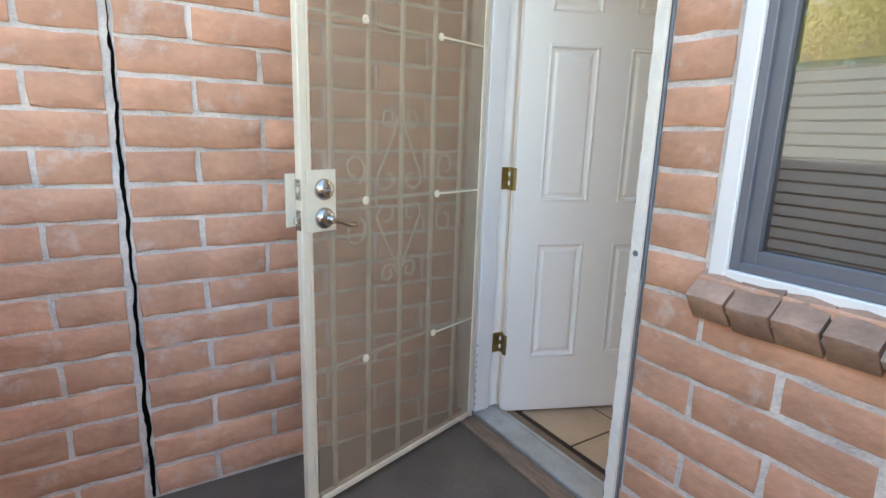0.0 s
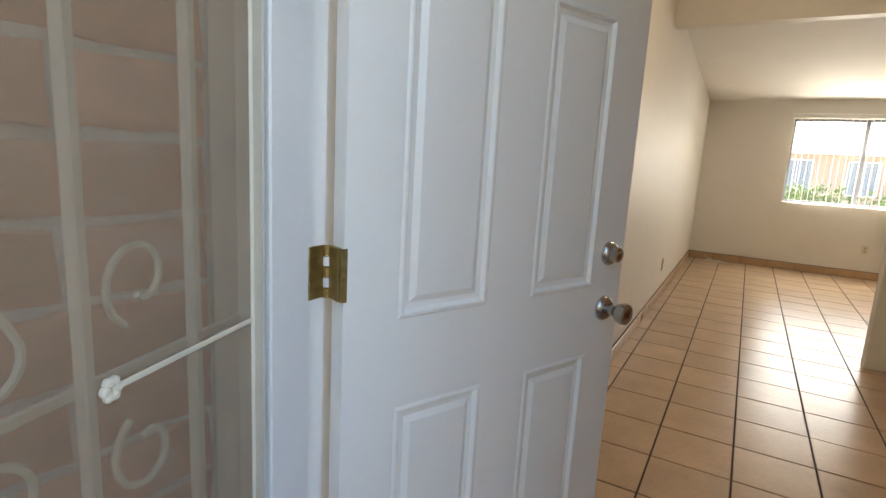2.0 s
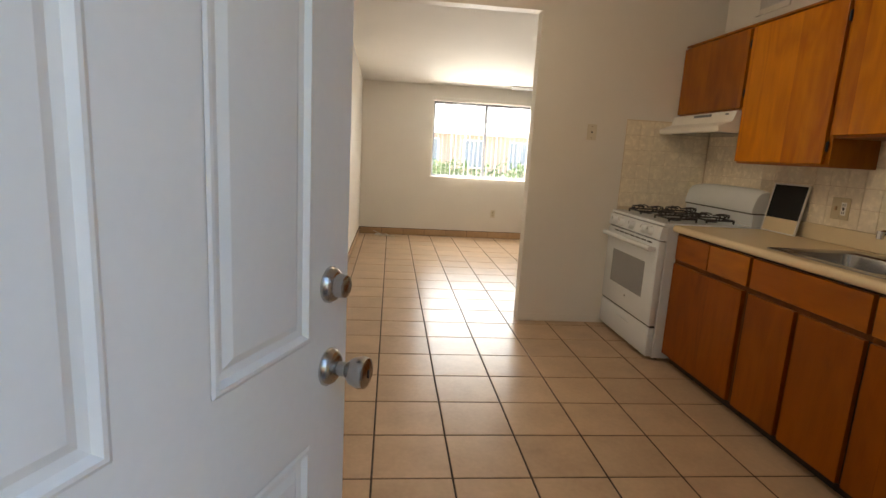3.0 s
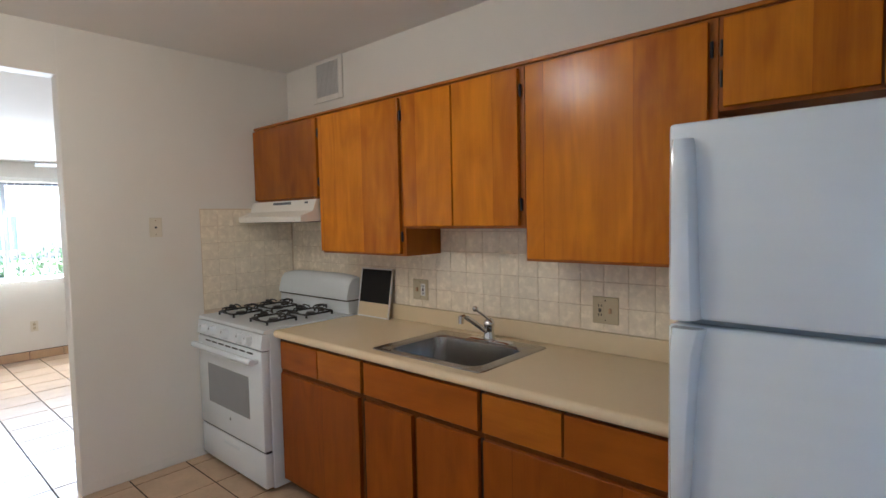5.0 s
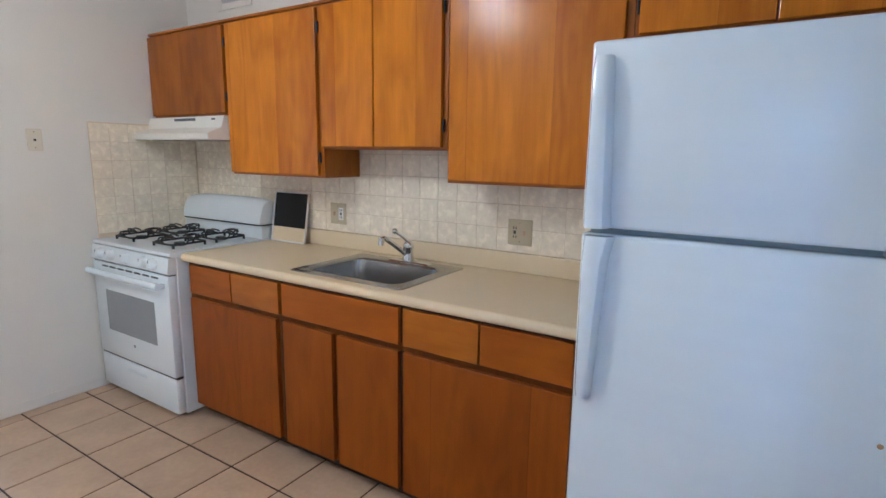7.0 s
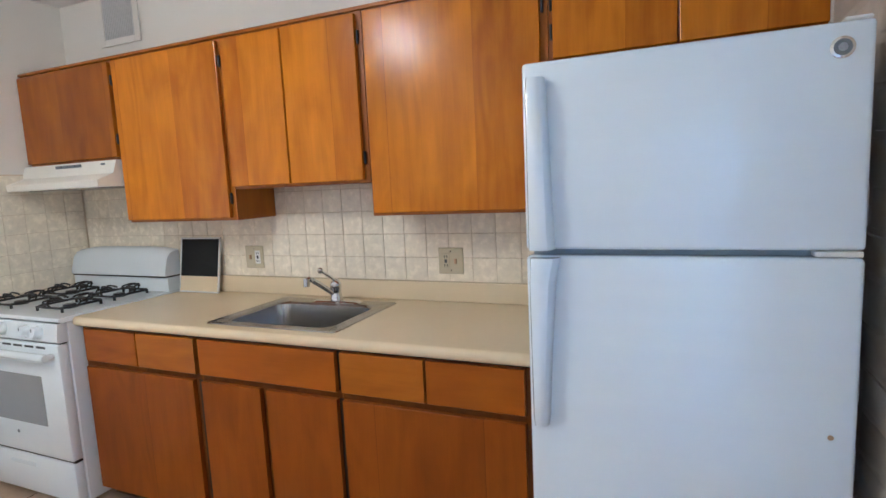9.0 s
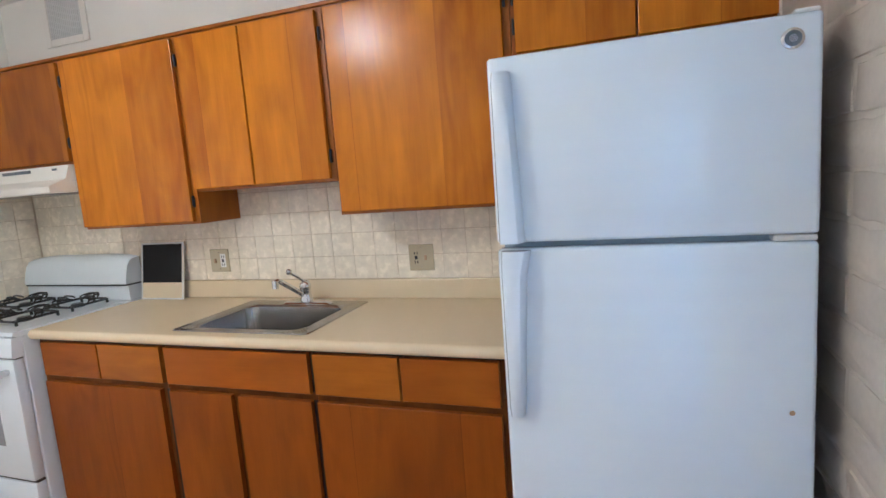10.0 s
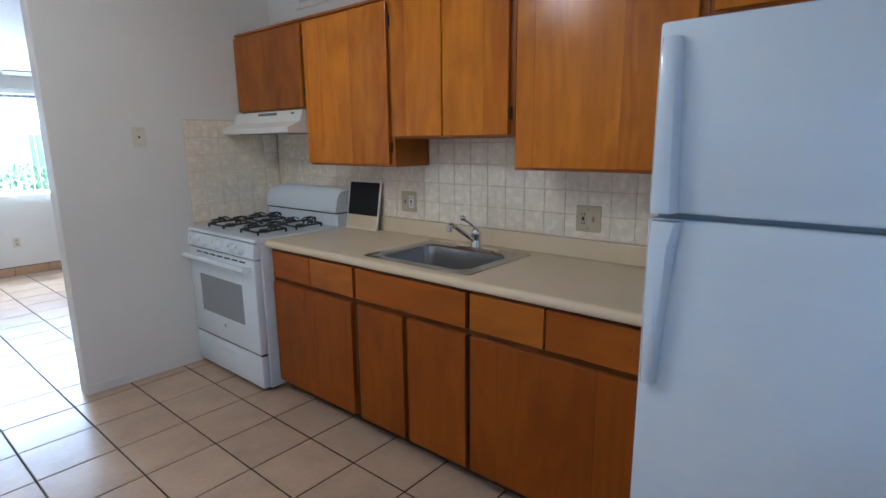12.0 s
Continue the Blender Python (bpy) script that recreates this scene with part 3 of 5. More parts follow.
def screen_door():
    """Security screen door in its own space: x from the hinge, mesh towards -y... the side seen from the porch when open."""
    d = thing("screen_door", (-0.150, 2.815, 0.012), "cream steel security screen door with scrolls, swung open against the brick wall", "screen door", "", 180 + 16.5, False)
    W, H, y = 0.852, 2.03, 0.0
    part("hinge_stile", bx(0.0, 0.028, -0.014, 0.014, 0, H, 0.003), M_CREAM, d)
    bm = bx(W - 0.027, W, -0.014, 0.014, 0, H, 0.003)
    box(bm, W - 0.042, W - 0.0265, -0.008, 0.010, 0.02, H - 0.02, 0.003)
    part("lock_stile", bm, M_CREAM, d)
    part("bottom_rail", bx(0.028, W - 0.052, -0.013, 0.013, 0, 0.026, 0.003), M_CREAM, d)
    part("top_rail", bx(0.028, W - 0.052, -0.013, 0.013, H - 0.03, H, 0.003), M_CREAM, d)
    part("perforated_sheet", bx(0.024, W - 0.045, 0.0095, 0.0105, 0.02, H - 0.02), M_MESH, d, "fine beige perforated metal sheet")
    cols, rows = (0.134, 0.289, 0.444, 0.589, 0.735), (0.463, 1.004, 1.545)
    for u in cols:
        part("bar", bx(u - 0.0065, u + 0.0065, -0.008, 0.0075, 0.024, H - 0.028, 0.002), M_CREAM, d)
    for z in rows:
        part("cross_bar", bx(0.026, W - 0.05, -0.0155, -0.0085, z - 0.006, z + 0.006, 0.0015), M_CREAM, d)
        part("cross_bar", bx(0.03, 0.272, 0.0112, 0.0145, z - 0.0035, z + 0.0035, 0.001), M_CREAM, d)
        for u in (0.272, 0.611):
            bm = bmesh.new()
            for k in range(6):
                a = k * math.pi / 3
                lathe(bm, [(0.0058, 0), (0.0058, 0.004), (0.003, 0.006)], (u + 0.0075 * math.cos(a), 0.0108, z + 0.0085 * math.sin(a)), (0, 1, 0), 8)
            part("rosette", bm, M_CREAM, d, "small cast flower on the crossing of two bars")
    c = 0.448
    for f in (1, -1):
        for up in (1, -1):
            zc = rows[1]
            top = spiral(c + f * 0.051, zc + up * 0.264, 0.037, 1.15, math.pi if up > 0 else math.pi, f)
            top = [(x, 0, zc + up * 0.264 + up * (z - zc - up * 0.264)) for x, _, z in top]
            neck = [(c + f * 0.014, 0, zc + up * 0.255), (c + f * 0.030, 0, zc + up * 0.210), (c + f * 0.064, 0, zc + up * 0.145), (c + f * 0.095, 0, zc + up * 0.086)]
            low = [(c + f * (0.060 + r * math.cos(a)), 0, zc + up * (0.060 - r * math.sin(a) * 0.9)) for r, a in [(0.044 - 0.0016 * i, -0.25 + i * 0.36) for i in range(15)]]
            part("scroll", tube(bmesh.new(), [(x, -0.002, z) for x, _, z in top[::-1] + neck + low], 0.0042, 6), M_CREAM, d, "", True)
    for u, f in ((0.648, 1), (0.648, -1), (0.213, 1), (0.213, -1)):
        s = -1 if u > 0.4 else 1
        pts = [(u + s * (0.052 - 0.0026 * i) * math.cos(-1.1 + i * 0.42), -0.002, rows[1] + f * (0.10 + (0.052 - 0.0022 * i) * math.sin(-1.1 + i * 0.42))) for i in range(16)]
        part("scroll", tube(bmesh.new(), pts, 0.0042, 6), M_CREAM, d, "", True)
    # lock box
    plate = part("lock_plate", bx(0.732, 0.838, 0.0145, 0.017, 0.925, 1.108, 0.002), M_CREAM, d, "cream steel lock plate")
    part("lock_box", bx(0.742, 0.8, -0.02, 0.0105, 0.93, 1.10, 0.002), M_CREAM, d)
    part("guard", bx(0.846, 0.884, -0.0175, -0.0145, 0.943, 1.097, 0.001), M_CREAM, d, "thin latch guard plate")
    for z in (1.050, 0.965):
        bm = lathe(bmesh.new(), [(0.032, 0), (0.032, 0.005), (0.030, 0.010), (0.025, 0.016), (0.016, 0.0195), (0.006, 0.0205)], (0.776, 0.017, z), (0, 1, 0), 32)
        rose = part("rose", bm, M_NICKEL, d, "round brushed nickel lock rose", True)
        if z > 1:
            bm = bx(0.762, 0.792, 0.0365, 0.0405, z - 0.0055, z + 0.0055, 0.002, 2)
            part("thumb_turn", bm, M_CHROME, rose, "flat oval thumb turn")
        else:
            bm = lathe(bmesh.new(), [(0.0125, 0.0), (0.0125, 0.016), (0.0105, 0.019), (0.004, 0.019)], (0.770, 0.034, z - 0.002), (-0.35, 1, -0.1), 20)
            part("key_cylinder", bm, M_NICKEL, rose, "", True)
            part("pin_hole", cyl(bmesh.new(), (0.790, 0.0335, z), (0.790, 0.0365, z), 0.003, None, 10), M_BLACK, rose)
    bm = tube(bmesh.new(), [(0.772, 0.034, 0.963), (0.768, 0.056, 0.961), (0.745, 0.060, 0.957), (0.722, 0.058, 0.947), (0.706, 0.054, 0.941), (0.694, 0.051, 0.940), (0.682, 0.049, 0.943)], 0.0068, 10)
    part("lever", bm, M_BROWNNICKEL, d, "curved lever of dull brown nickel", True)
    for z, out in ((0.963, 0.012), (1.052, 0.002)):
        fp = part("latch_plate", bx(0.8521, 0.8542, -0.011, 0.0135, z - 0.030, z + 0.030, 0.0008), M_NICKEL, d, "small nickel latch plate")
        part("bolt", bx(0.8543, 0.8547 + out, -0.006, 0.008, z - 0.010, z + 0.010, 0.002), M_CHROME, fp)
        for dz in (-0.023, 0.023):
            part("screw", cyl(bmesh.new(), (0.8541, 0.001, z + dz), (0.8555, 0.001, z + dz), 0.0036, None, 10), M_GASKET, fp)
    part("peg", bx(0.04, 0.06, -0.004, 0.004, -0.012, 0.0, 0.001), M_CREAM, d)
    return d


screen_door()["kind"] = "structure"

# ---- kitchen window, seen from the porch ----
w1 = structure("window_1", bx(-0.205, -0.10, WY0, WY0 + 0.043, WZ0, WZ1, 0.003), M_TRIM, "white trimmed window with a dark grey frame and a pleated shade")
bm = bx(-0.205, -0.10, WY1 - 0.043, WY1 - 0.001, WZ0 + 0.001, WZ1, 0.003)
box(bm, -0.204, -0.10, WY0 + 0.043, WY1 - 0.043, WZ0 + 0.001, WZ0 + 0.024, 0.003)
box(bm, -0.204, -0.10, WY0 + 0.043, WY1 - 0.043, WZ1 - 0.024, WZ1, 0.003)
part("window_trim", bm, M_TRIM, w1)
ya, yb, za, zb = WY0 + 0.043, WY1 - 0.043, WZ0 + 0.024, WZ1 - 0.024
bm = bmesh.new()
for o, e, xa in ((0.0, 0.022, -0.192), (0.020, 0.052, -0.178)):
    box(bm, xa, -0.13, ya + o, ya + e, za + o, zb - o, 0.002)
    box(bm, xa, -0.13, yb - e, yb - o, za + o, zb - o, 0.002)
    box(bm, xa + 0.001, -0.13, ya + e, yb - e, za + o, za + e, 0.002)
    box(bm, xa + 0.001, -0.13, ya + e, yb - e, zb - e, zb - o, 0.002)
part("window_frame", bm, M_GREYFRAME, w1, "dark grey aluminium sash")
pane = part("pane", bx(-0.160, -0.156, ya + 0.05, yb - 0.05, za + 0.05, zb - 0.05), M_GLASS_TINT, w1)
pane.visible_shadow = False
SH = 1.385
shade = thing("pleated_shade", (-0.12, 1.22, za + 0.03), "grey-beige pleated shade drawn up from the sill", "window shade")
n = 17
bm = bmesh.new()
for i in range(n):
    z0, z1 = za + 0.005 + (SH - za) * i / n, za + 0.005 + (SH - za) * (i + 1) / n
    zm = (z0 + z1) / 2
    vs = [[bm.verts.new((x, y, z)) for x, z in ((-0.124, z0), (-0.138, z0 + 0.0030), (-0.138, z1 - 0.0030), (-0.124, z1), (-0.118, zm))] for y in (ya + 0.03, yb - 0.03)]
    for k in range(5):
        bm.faces.new((vs[0][k], vs[0][(k + 1) % 5], vs[1][(k + 1) % 5], vs[1][k]))
part("pleats", bm, M_SHADE, shade)
part("rail", bx(-0.142, -0.116, ya + 0.03, yb - 0.03, SH + 0.006, SH + 0.022, 0.003), M_SHADE, shade)

# ---- living room window, blinds and fan ----
w2 = structure("window_2", bx(FX + 0.10, FX + 0.16, LY0, LY0 + 0.03, LZ0, LZ1, 0.002), M_TRIM, "wide sliding window with thin pale frames")
bm = bx(FX + 0.10, FX + 0.16, LY1 - 0.03, LY1, LZ0, LZ1, 0.002)
box(bm, FX + 0.10, FX + 0.16, LY0 + 0.03, LY1 - 0.03, LZ0, LZ0 + 0.03, 0.002)
box(bm, FX + 0.10, FX + 0.16, LY0 + 0.03, LY1 - 0.03, LZ1 - 0.03, LZ1, 0.002)
part("window_frame", bm, M_GREYFRAME, w2)
part("mullion", bx(FX + 0.11, FX + 0.15, 1.0, 1.04, LZ0 + 0.03, LZ1 - 0.03, 0.002), M_GREYFRAME, w2, "grey meeting rail of the sliding sash")
for a, b in ((LY0 + 0.03, 1.0), (1.04, LY1 - 0.03)):
    pn = part("pane", bx(FX + 0.128, FX + 0.132, a, b, LZ0 + 0.03, LZ1 - 0.03), M_GLASS, w2)
    pn.visible_shadow = False
part("window_sill", bx(FX - 0.012, FX + 0.10, LY0 - 0.02, LY1 + 0.02, LZ0 - 0.012, LZ0 + 0.004, 0.003), M_TRIM, w2)
blind = thing("vertical_blind", (FX - 0.05, 1.02, LZ0 - 0.03), "white vinyl vertical blind with its slats turned open", "blind")
part("head_rail", bx(FX - 0.075, FX - 0.003, LY0 - 0.05, LY1 + 0.03, LZ1 + 0.004, LZ1 + 0.05, 0.004), M_SLAT, blind)
me = to_mesh("slat", prism(bmesh.new(), [(-0.037, 0.0), (0.037, 0.0), (0.037, LZ1 - LZ0 + 0.02), (-0.037, LZ1 - LZ0 + 0.02)], -0.0007, 0.0007, "y"), M_SLAT)
random.seed(5)
for i in range(23):
    y = LY0 + 0.03 + i * 0.0665
    piece("slat", me, blind, pose(0.01, y - 1.02, 0.012 + random.uniform(-0.006, 0.006), 0, 0, -15 + (y - 0.25) * 7 + random.uniform(-3, 4)))

fan = thing("ceiling_fan", (5.95, 0.42, 2.02), "white ceiling fan with dark wooden blades hanging on a short rod", "ceiling fan")
part("rod", cyl(bmesh.new(), (5.95, 0.42, 2.10), (5.95, 0.42, 2.335), 0.013, None, 14), M_WPLASTIC, fan, "", True)
part("canopy", lathe(bmesh.new(), [(0.02, 0), (0.055, 0.02), (0.07, 0.06)], (5.95, 0.42, 2.25), (0, 0, 1)), M_WPLASTIC, fan, "", True)
part("motor", lathe(bmesh.new(), [(0.03, -0.05), (0.085, -0.03), (0.10, 0.02), (0.08, 0.06), (0.03, 0.075)], (5.95, 0.42, 2.035), (0, 0, 1)), M_WPLASTIC, fan, "", True)
for k in range(5):
    a = radians(84 + 72 * k)
    bm = bmesh.new()
    box(bm, 0.17, 0.63, -0.058, 0.058, -0.004, 0.004, 0.003)
    bmesh.ops.transform(bm, matrix=Matrix.Translation((5.95, 0.42, 2.02)) @ Matrix.Rotation(a, 4, "Z") @ Matrix.Rotation(radians(11), 4, "X"), verts=bm.verts[:])
    bl = part("blade", bm, M_BLADE, fan)
    bm = bx(0.08, 0.22, -0.018, 0.018, -0.003, 0.003, 0.002)
    bmesh.ops.transform(bm, matrix=Matrix.Translation((5.95, 0.42, 2.026)) @ Matrix.Rotation(a, 4, "Z"), verts=bm.verts[:])
    part("bracket", bm, M_WPLASTIC, bl)

# ---- kitchen ceiling light ----
cl = thing("ceiling_light", (2.2, 2.0, CEIL - 0.10), "round opal glass ceiling light, switched on", "ceiling light")
part("base", lathe(bmesh.new(), [(0.105, 0.0), (0.11, 0.018), (0.105, 0.022)], (2.2, 2.0, CEIL - 0.0225)), M_WPLASTIC, cl, "", True)
part("dome", lathe(bmesh.new(), [(0.02, -0.072), (0.05, -0.064), (0.08, -0.045), (0.095, -0.02), (0.10, 0.0)], (2.2, 2.0, CEIL - 0.024)), M_LAMP, cl, "lit opal glass", True)

# ---- kitchen cabinets ----
UY = 0.285   # front of the upper doors
BYF = 0.62   # front of the lower doors


def hinge_at(parent, x, y, z):
    bm = bx(x - 0.0045, x + 0.0045, y - 0.004, y + 0.005, z - 0.026, z + 0.026, 0.0015)
    cyl(bm, (x, y + 0.005, z - 0.020), (x, y + 0.005, z + 0.020), 0.0036, None, 8)
    part("hinge", bm, M_BLACK, parent, "small black hinge")


def upper_cabinet(x0, x1, z0, doors, hinges, label, finish=M_WOOD):
    """doors: (x from, x to); hinges: (door number, x)."""
    c = thing("upper_cabinet", ((x0 + x1) / 2, 0.13, z0), label, "cabinet", "upper kitchen cabinets")
    bm = bx(x0, x1, 0.003, UY - 0.021, z0, 2.10, 0.001)
    part("body", bm, M_WOODU, c, "red-brown cabinet body and face frame")
    made = []
    for a, b in doors:
        made.append(part("door", bx(a, b, UY - 0.020, UY, z0 + 0.012, 2.088, 0.003, 2), finish, c, "honey-coloured veneer slab door"))
    for k, x in hinges:
        for z in (z0 + 0.10, 2.0):
            hinge_at(made[k], x, UY - 0.012, z)
    return c


upper_cabinet(2.945, PX - 0.002, 1.615, ((2.962, 3.684),), ((0, 2.955),), "short brown wooden cabinet over the range hood", M_WOODD)
upper_cabinet(2.236, 2.943, 1.295, ((2.262, 2.936),), ((0, 2.254),), "tall honey-brown slab-door wall cabinet")
upper_cabinet(1.525, 2.234, 1.435, ((1.912, 2.231), (1.548, 1.904)), ((1, 1.540),), "shorter two-door honey-brown wall cabinet over the sink")
upper_cabinet(0.80, 1.523, 1.300, ((0.826, 1.508),), ((0, 0.817),), "wide honey-brown slab-door wall cabinet")
upper_cabinet(-0.003, 0.798, 1.805, ((0.398, 0.782), (0.006, 0.392)), ((0, 0.788),), "low honey-brown cabinet over the refrigerator")
tagged(new("cornice", to_mesh("cornice", bx(-0.003, PX - 0.001, 0.0, UY - 0.012, 2.1005, 2.115, 0.002), M_WOODU)), "thin red-brown wooden strip along the cabinet tops", "trim", "", "structure")


def base_cabinet(x0, x1, drawers, doors, label, finishes):
    c = thing("base_cabinet", ((x0 + x1) / 2, 0.3, 0.0), label, "cabinet", "lower kitchen cabinets")
    bm = bx(x0, x1, 0.003, BYF - 0.021, 0.072, 0.715, 0.001)
    box(bm, x0, x1, BYF - 0.045, BYF - 0.0211, 0.7155, 0.852)
    box(bm, x0, x0 + 0.016, 0.003, BYF - 0.0455, 0.7155, 0.852)
    box(bm, x1 - 0.016, x1, 0.003, BYF - 0.0455, 0.7155, 0.852)
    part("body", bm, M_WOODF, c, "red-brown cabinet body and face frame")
    part("kick_board", bx(x0, x1, 0.02, 0.545, 0.0, 0.0715), M_KICKGAP, c, "dark recessed kick board")
    for (a, b), finish in zip(drawers, finishes):
        # the lower edge is cut back as a finger pull
        bm = prism(bmesh.new(), [(BYF - 0.0205, 0.692), (BYF - 0.002, 0.692), (BYF, 0.694), (BYF, 0.838), (BYF - 0.003, 0.841), (BYF - 0.0205, 0.841)], a, b)
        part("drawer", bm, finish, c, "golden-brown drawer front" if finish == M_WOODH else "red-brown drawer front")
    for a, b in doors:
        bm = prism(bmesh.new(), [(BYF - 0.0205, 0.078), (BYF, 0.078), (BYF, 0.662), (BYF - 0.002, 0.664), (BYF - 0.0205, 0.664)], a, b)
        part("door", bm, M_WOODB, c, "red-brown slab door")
    return c


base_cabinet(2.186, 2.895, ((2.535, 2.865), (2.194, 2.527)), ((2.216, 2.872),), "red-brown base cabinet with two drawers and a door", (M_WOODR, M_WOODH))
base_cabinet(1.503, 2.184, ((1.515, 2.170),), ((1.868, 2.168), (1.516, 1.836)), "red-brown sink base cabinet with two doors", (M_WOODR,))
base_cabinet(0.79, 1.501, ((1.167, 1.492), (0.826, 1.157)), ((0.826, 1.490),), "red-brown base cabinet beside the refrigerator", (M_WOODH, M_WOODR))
# thin near-black strips put the shade of the gaps into colour
for x in (2.191, 1.5075):
    tagged(new("shadow_gap", to_mesh("shadow_gap", bx(x - 0.0085, x + 0.0085, BYF - 0.0208, BYF - 0.0195, 0.078, 0.664), M_KICKGAP)), "near-black strip standing in for the shaded gap between two cabinet fronts", "trim", "", "structure")
for a, b in ((2.5275, 2.5345), (2.1705, 2.1935), (1.4925, 1.5145), (1.1575, 1.1665)):
    tagged(new("shadow_gap", to_mesh("shadow_gap", bx(a, b, BYF - 0.0208, BYF - 0.0195, 0.692, 0.841), M_KICKGAP)), "near-black strip standing in for the shaded gap between two drawer fronts", "trim", "", "structure")

# another dark strip paints the shadow line beneath the worktop
tagged(new("shadow_gap", to_mesh("shadow_gap", bx(0.795, 2.893, BYF - 0.0208, BYF - 0.0195, 0.8425, 0.8528), M_KICKGAP)), "near-black strip standing in for the shade under the worktop", "trim", "", "structure")

# worktop with the cut-out for the sink
CT = 0.897
SX0, SX1, SY0, SY1 = 1.56, 2.14, 0.115, 0.545
wt = thing("worktop", (1.84, 0.32, 0.853), "beige laminate worktop with a rounded front edge", "worktop")
bm = bmesh.new()
X0, X1 = 0.775, 2.899
nose = [(0.640 - 0.016 * (1 - math.cos(a)), 0.876 + 0.0205 * math.sin(a)) for a in [k * math.pi / 8 - math.pi / 2 for k in range(9)]]
xs, ys = (X0, SX0 + 0.01, SX1 - 0.01, X1), (0.001, SY0 + 0.01, SY1 - 0.01, 0.600)
top = [[bm.verts.new((x, y, CT)) for y in ys] for x in xs]
low = [[bm.verts.new((x, y, 0.8535)) for y in ys] for x in xs]
edge = [[bm.verts.new((x, y, z)) for y, z in nose] for x in xs]
for i in range(3):
    for j in range(3):
        if (i, j) != (1, 1):
            for g in (top, low):
                bm.faces.new((g[i][j], g[i + 1][j], g[i + 1][j + 1], g[i][j + 1]))
    cols = [[low[k][3]] + edge[k] + [top[k][3]] for k in (i, i + 1)]
    for q in range(len(cols[0]) - 1):
        bm.faces.new((cols[0][q], cols[1][q], cols[1][q + 1], cols[0][q + 1]))
    bm.faces.new((top[i][0], top[i + 1][0], low[i + 1][0], low[i][0]))
for k in (0, 3):
    for j in range(3):
        bm.faces.new((top[k][j], top[k][j + 1], low[k][j + 1], low[k][j]))
    bm.faces.new([low[k][3]] + edge[k] + [top[k][3]])
for a, b in (((1, 1), (1, 2)), ((2, 1), (2, 2)), ((1, 1), (2, 1)), ((1, 2), (2, 2))):
    bm.faces.new((top[a[0]][a[1]], top[b[0]][b[1]], low[b[0]][b[1]], low[a[0]][a[1]]))
part("top", bm, M_LAM, wt)
part("upstand", bx(X0, X1, 0.001, 0.021, CT + 0.0005, 0.985, 0.004, 2), M_LAM, wt)


def rounded(x0, x1, y0, y1, r, z, n=5):
    pts = []
    for cx, cy, a0 in ((x1 - r, y1 - r, 0), (x0 + r, y1 - r, 90), (x0 + r, y0 + r, 180), (x1 - r, y0 + r, 270)):
        pts += [(cx + r * math.cos(radians(a0 + 90 * k / n)), cy + r * math.sin(radians(a0 + 90 * k / n)), z) for k in range(n + 1)]
    return pts


sink = thing("sink", (1.87, 0.33, 0.72), "single-bowl stainless steel drop-in sink", "sink")
bm = bmesh.new()
rings = [rounded(1.530, 2.160, 0.085, 0.582, 0.02, CT + 0.0005), rounded(1.533, 2.157, 0.088, 0.579, 0.02, CT + 0.004), rounded(1.585, 2.108, 0.172, 0.540, 0.06, CT + 0.004),
         rounded(1.593, 2.100, 0.180, 0.532, 0.06, CT - 0.004), rounded(1.607, 2.087, 0.194, 0.518, 0.065, 0.77), rounded(1.635, 2.060, 0.222, 0.490, 0.06, 0.742), rounded(1.75, 1.98, 0.30, 0.42, 0.05, 0.738)]
rv = [[bm.verts.new(p) for p in r] for r in rings]
for a, b in zip(rv, rv[1:]):
    for k in range(len(a)):
        bm.faces.new((a[k], a[(k + 1) % len(a)], b[(k + 1) % len(a)], b[k]))
bm.faces.new(rv[-1])
part("bowl", bm, M_STEEL, sink, "", True)
part("drain", lathe(bmesh.new(), [(0.045, 0), (0.045, 0.003), (0.030, 0.0035), (0.028, 0.001)], (1.865, 0.36, 0.7385)), M_CHROME, sink, "", True)

fa = thing("faucet", (1.822, 0.133, CT + 0.004), "chrome single-lever kitchen faucet", "faucet")
bm = bmesh.new()
o = [bm.verts.new(p) for p in rounded(1.690, 1.944, 0.100, 0.166, 0.030, CT + 0.0042)]
t2 = [bm.verts.new(p) for p in rounded(1.696, 1.938, 0.105, 0.161, 0.026, CT + 0.010)]
t3 = [bm.verts.new(p) for p in rounded(1.712, 1.922, 0.114, 0.152, 0.018, CT + 0.014)]
for a, b in ((o, t2), (t2, t3)):
    for k in range(len(o)):
        bm.faces.new((a[k], a[(k + 1) % len(o)], b[(k + 1) % len(o)], b[k]))
bm.faces.new(t3)
part("base_plate", bm, M_CHROME, fa, "", True)
part("body", lathe(bmesh.new(), [(0.029, 0), (0.028, 0.012), (0.024, 0.030), (0.023, 0.052), (0.026, 0.058), (0.026, 0.074), (0.022, 0.086), (0.012, 0.094), (0.004, 0.096)], (1.822, 0.133, CT + 0.012)), M_CHROME, fa, "", True)
bm = tube(bmesh.new(), [(1.826, 0.142, CT + 0.040), (1.836, 0.180, CT + 0.070), (1.847, 0.222, CT + 0.102), (1.856, 0.256, CT + 0.126), (1.861, 0.274, CT + 0.134), (1.864, 0.284, CT + 0.130)], 0.0115, 12)
cyl(bm, (1.8645, 0.286, CT + 0.138), (1.865, 0.288, CT + 0.104), 0.0145, 0.0135, 16)
part("spout", bm, M_CHROME, fa, "straight chrome spout rising to its outlet", True)
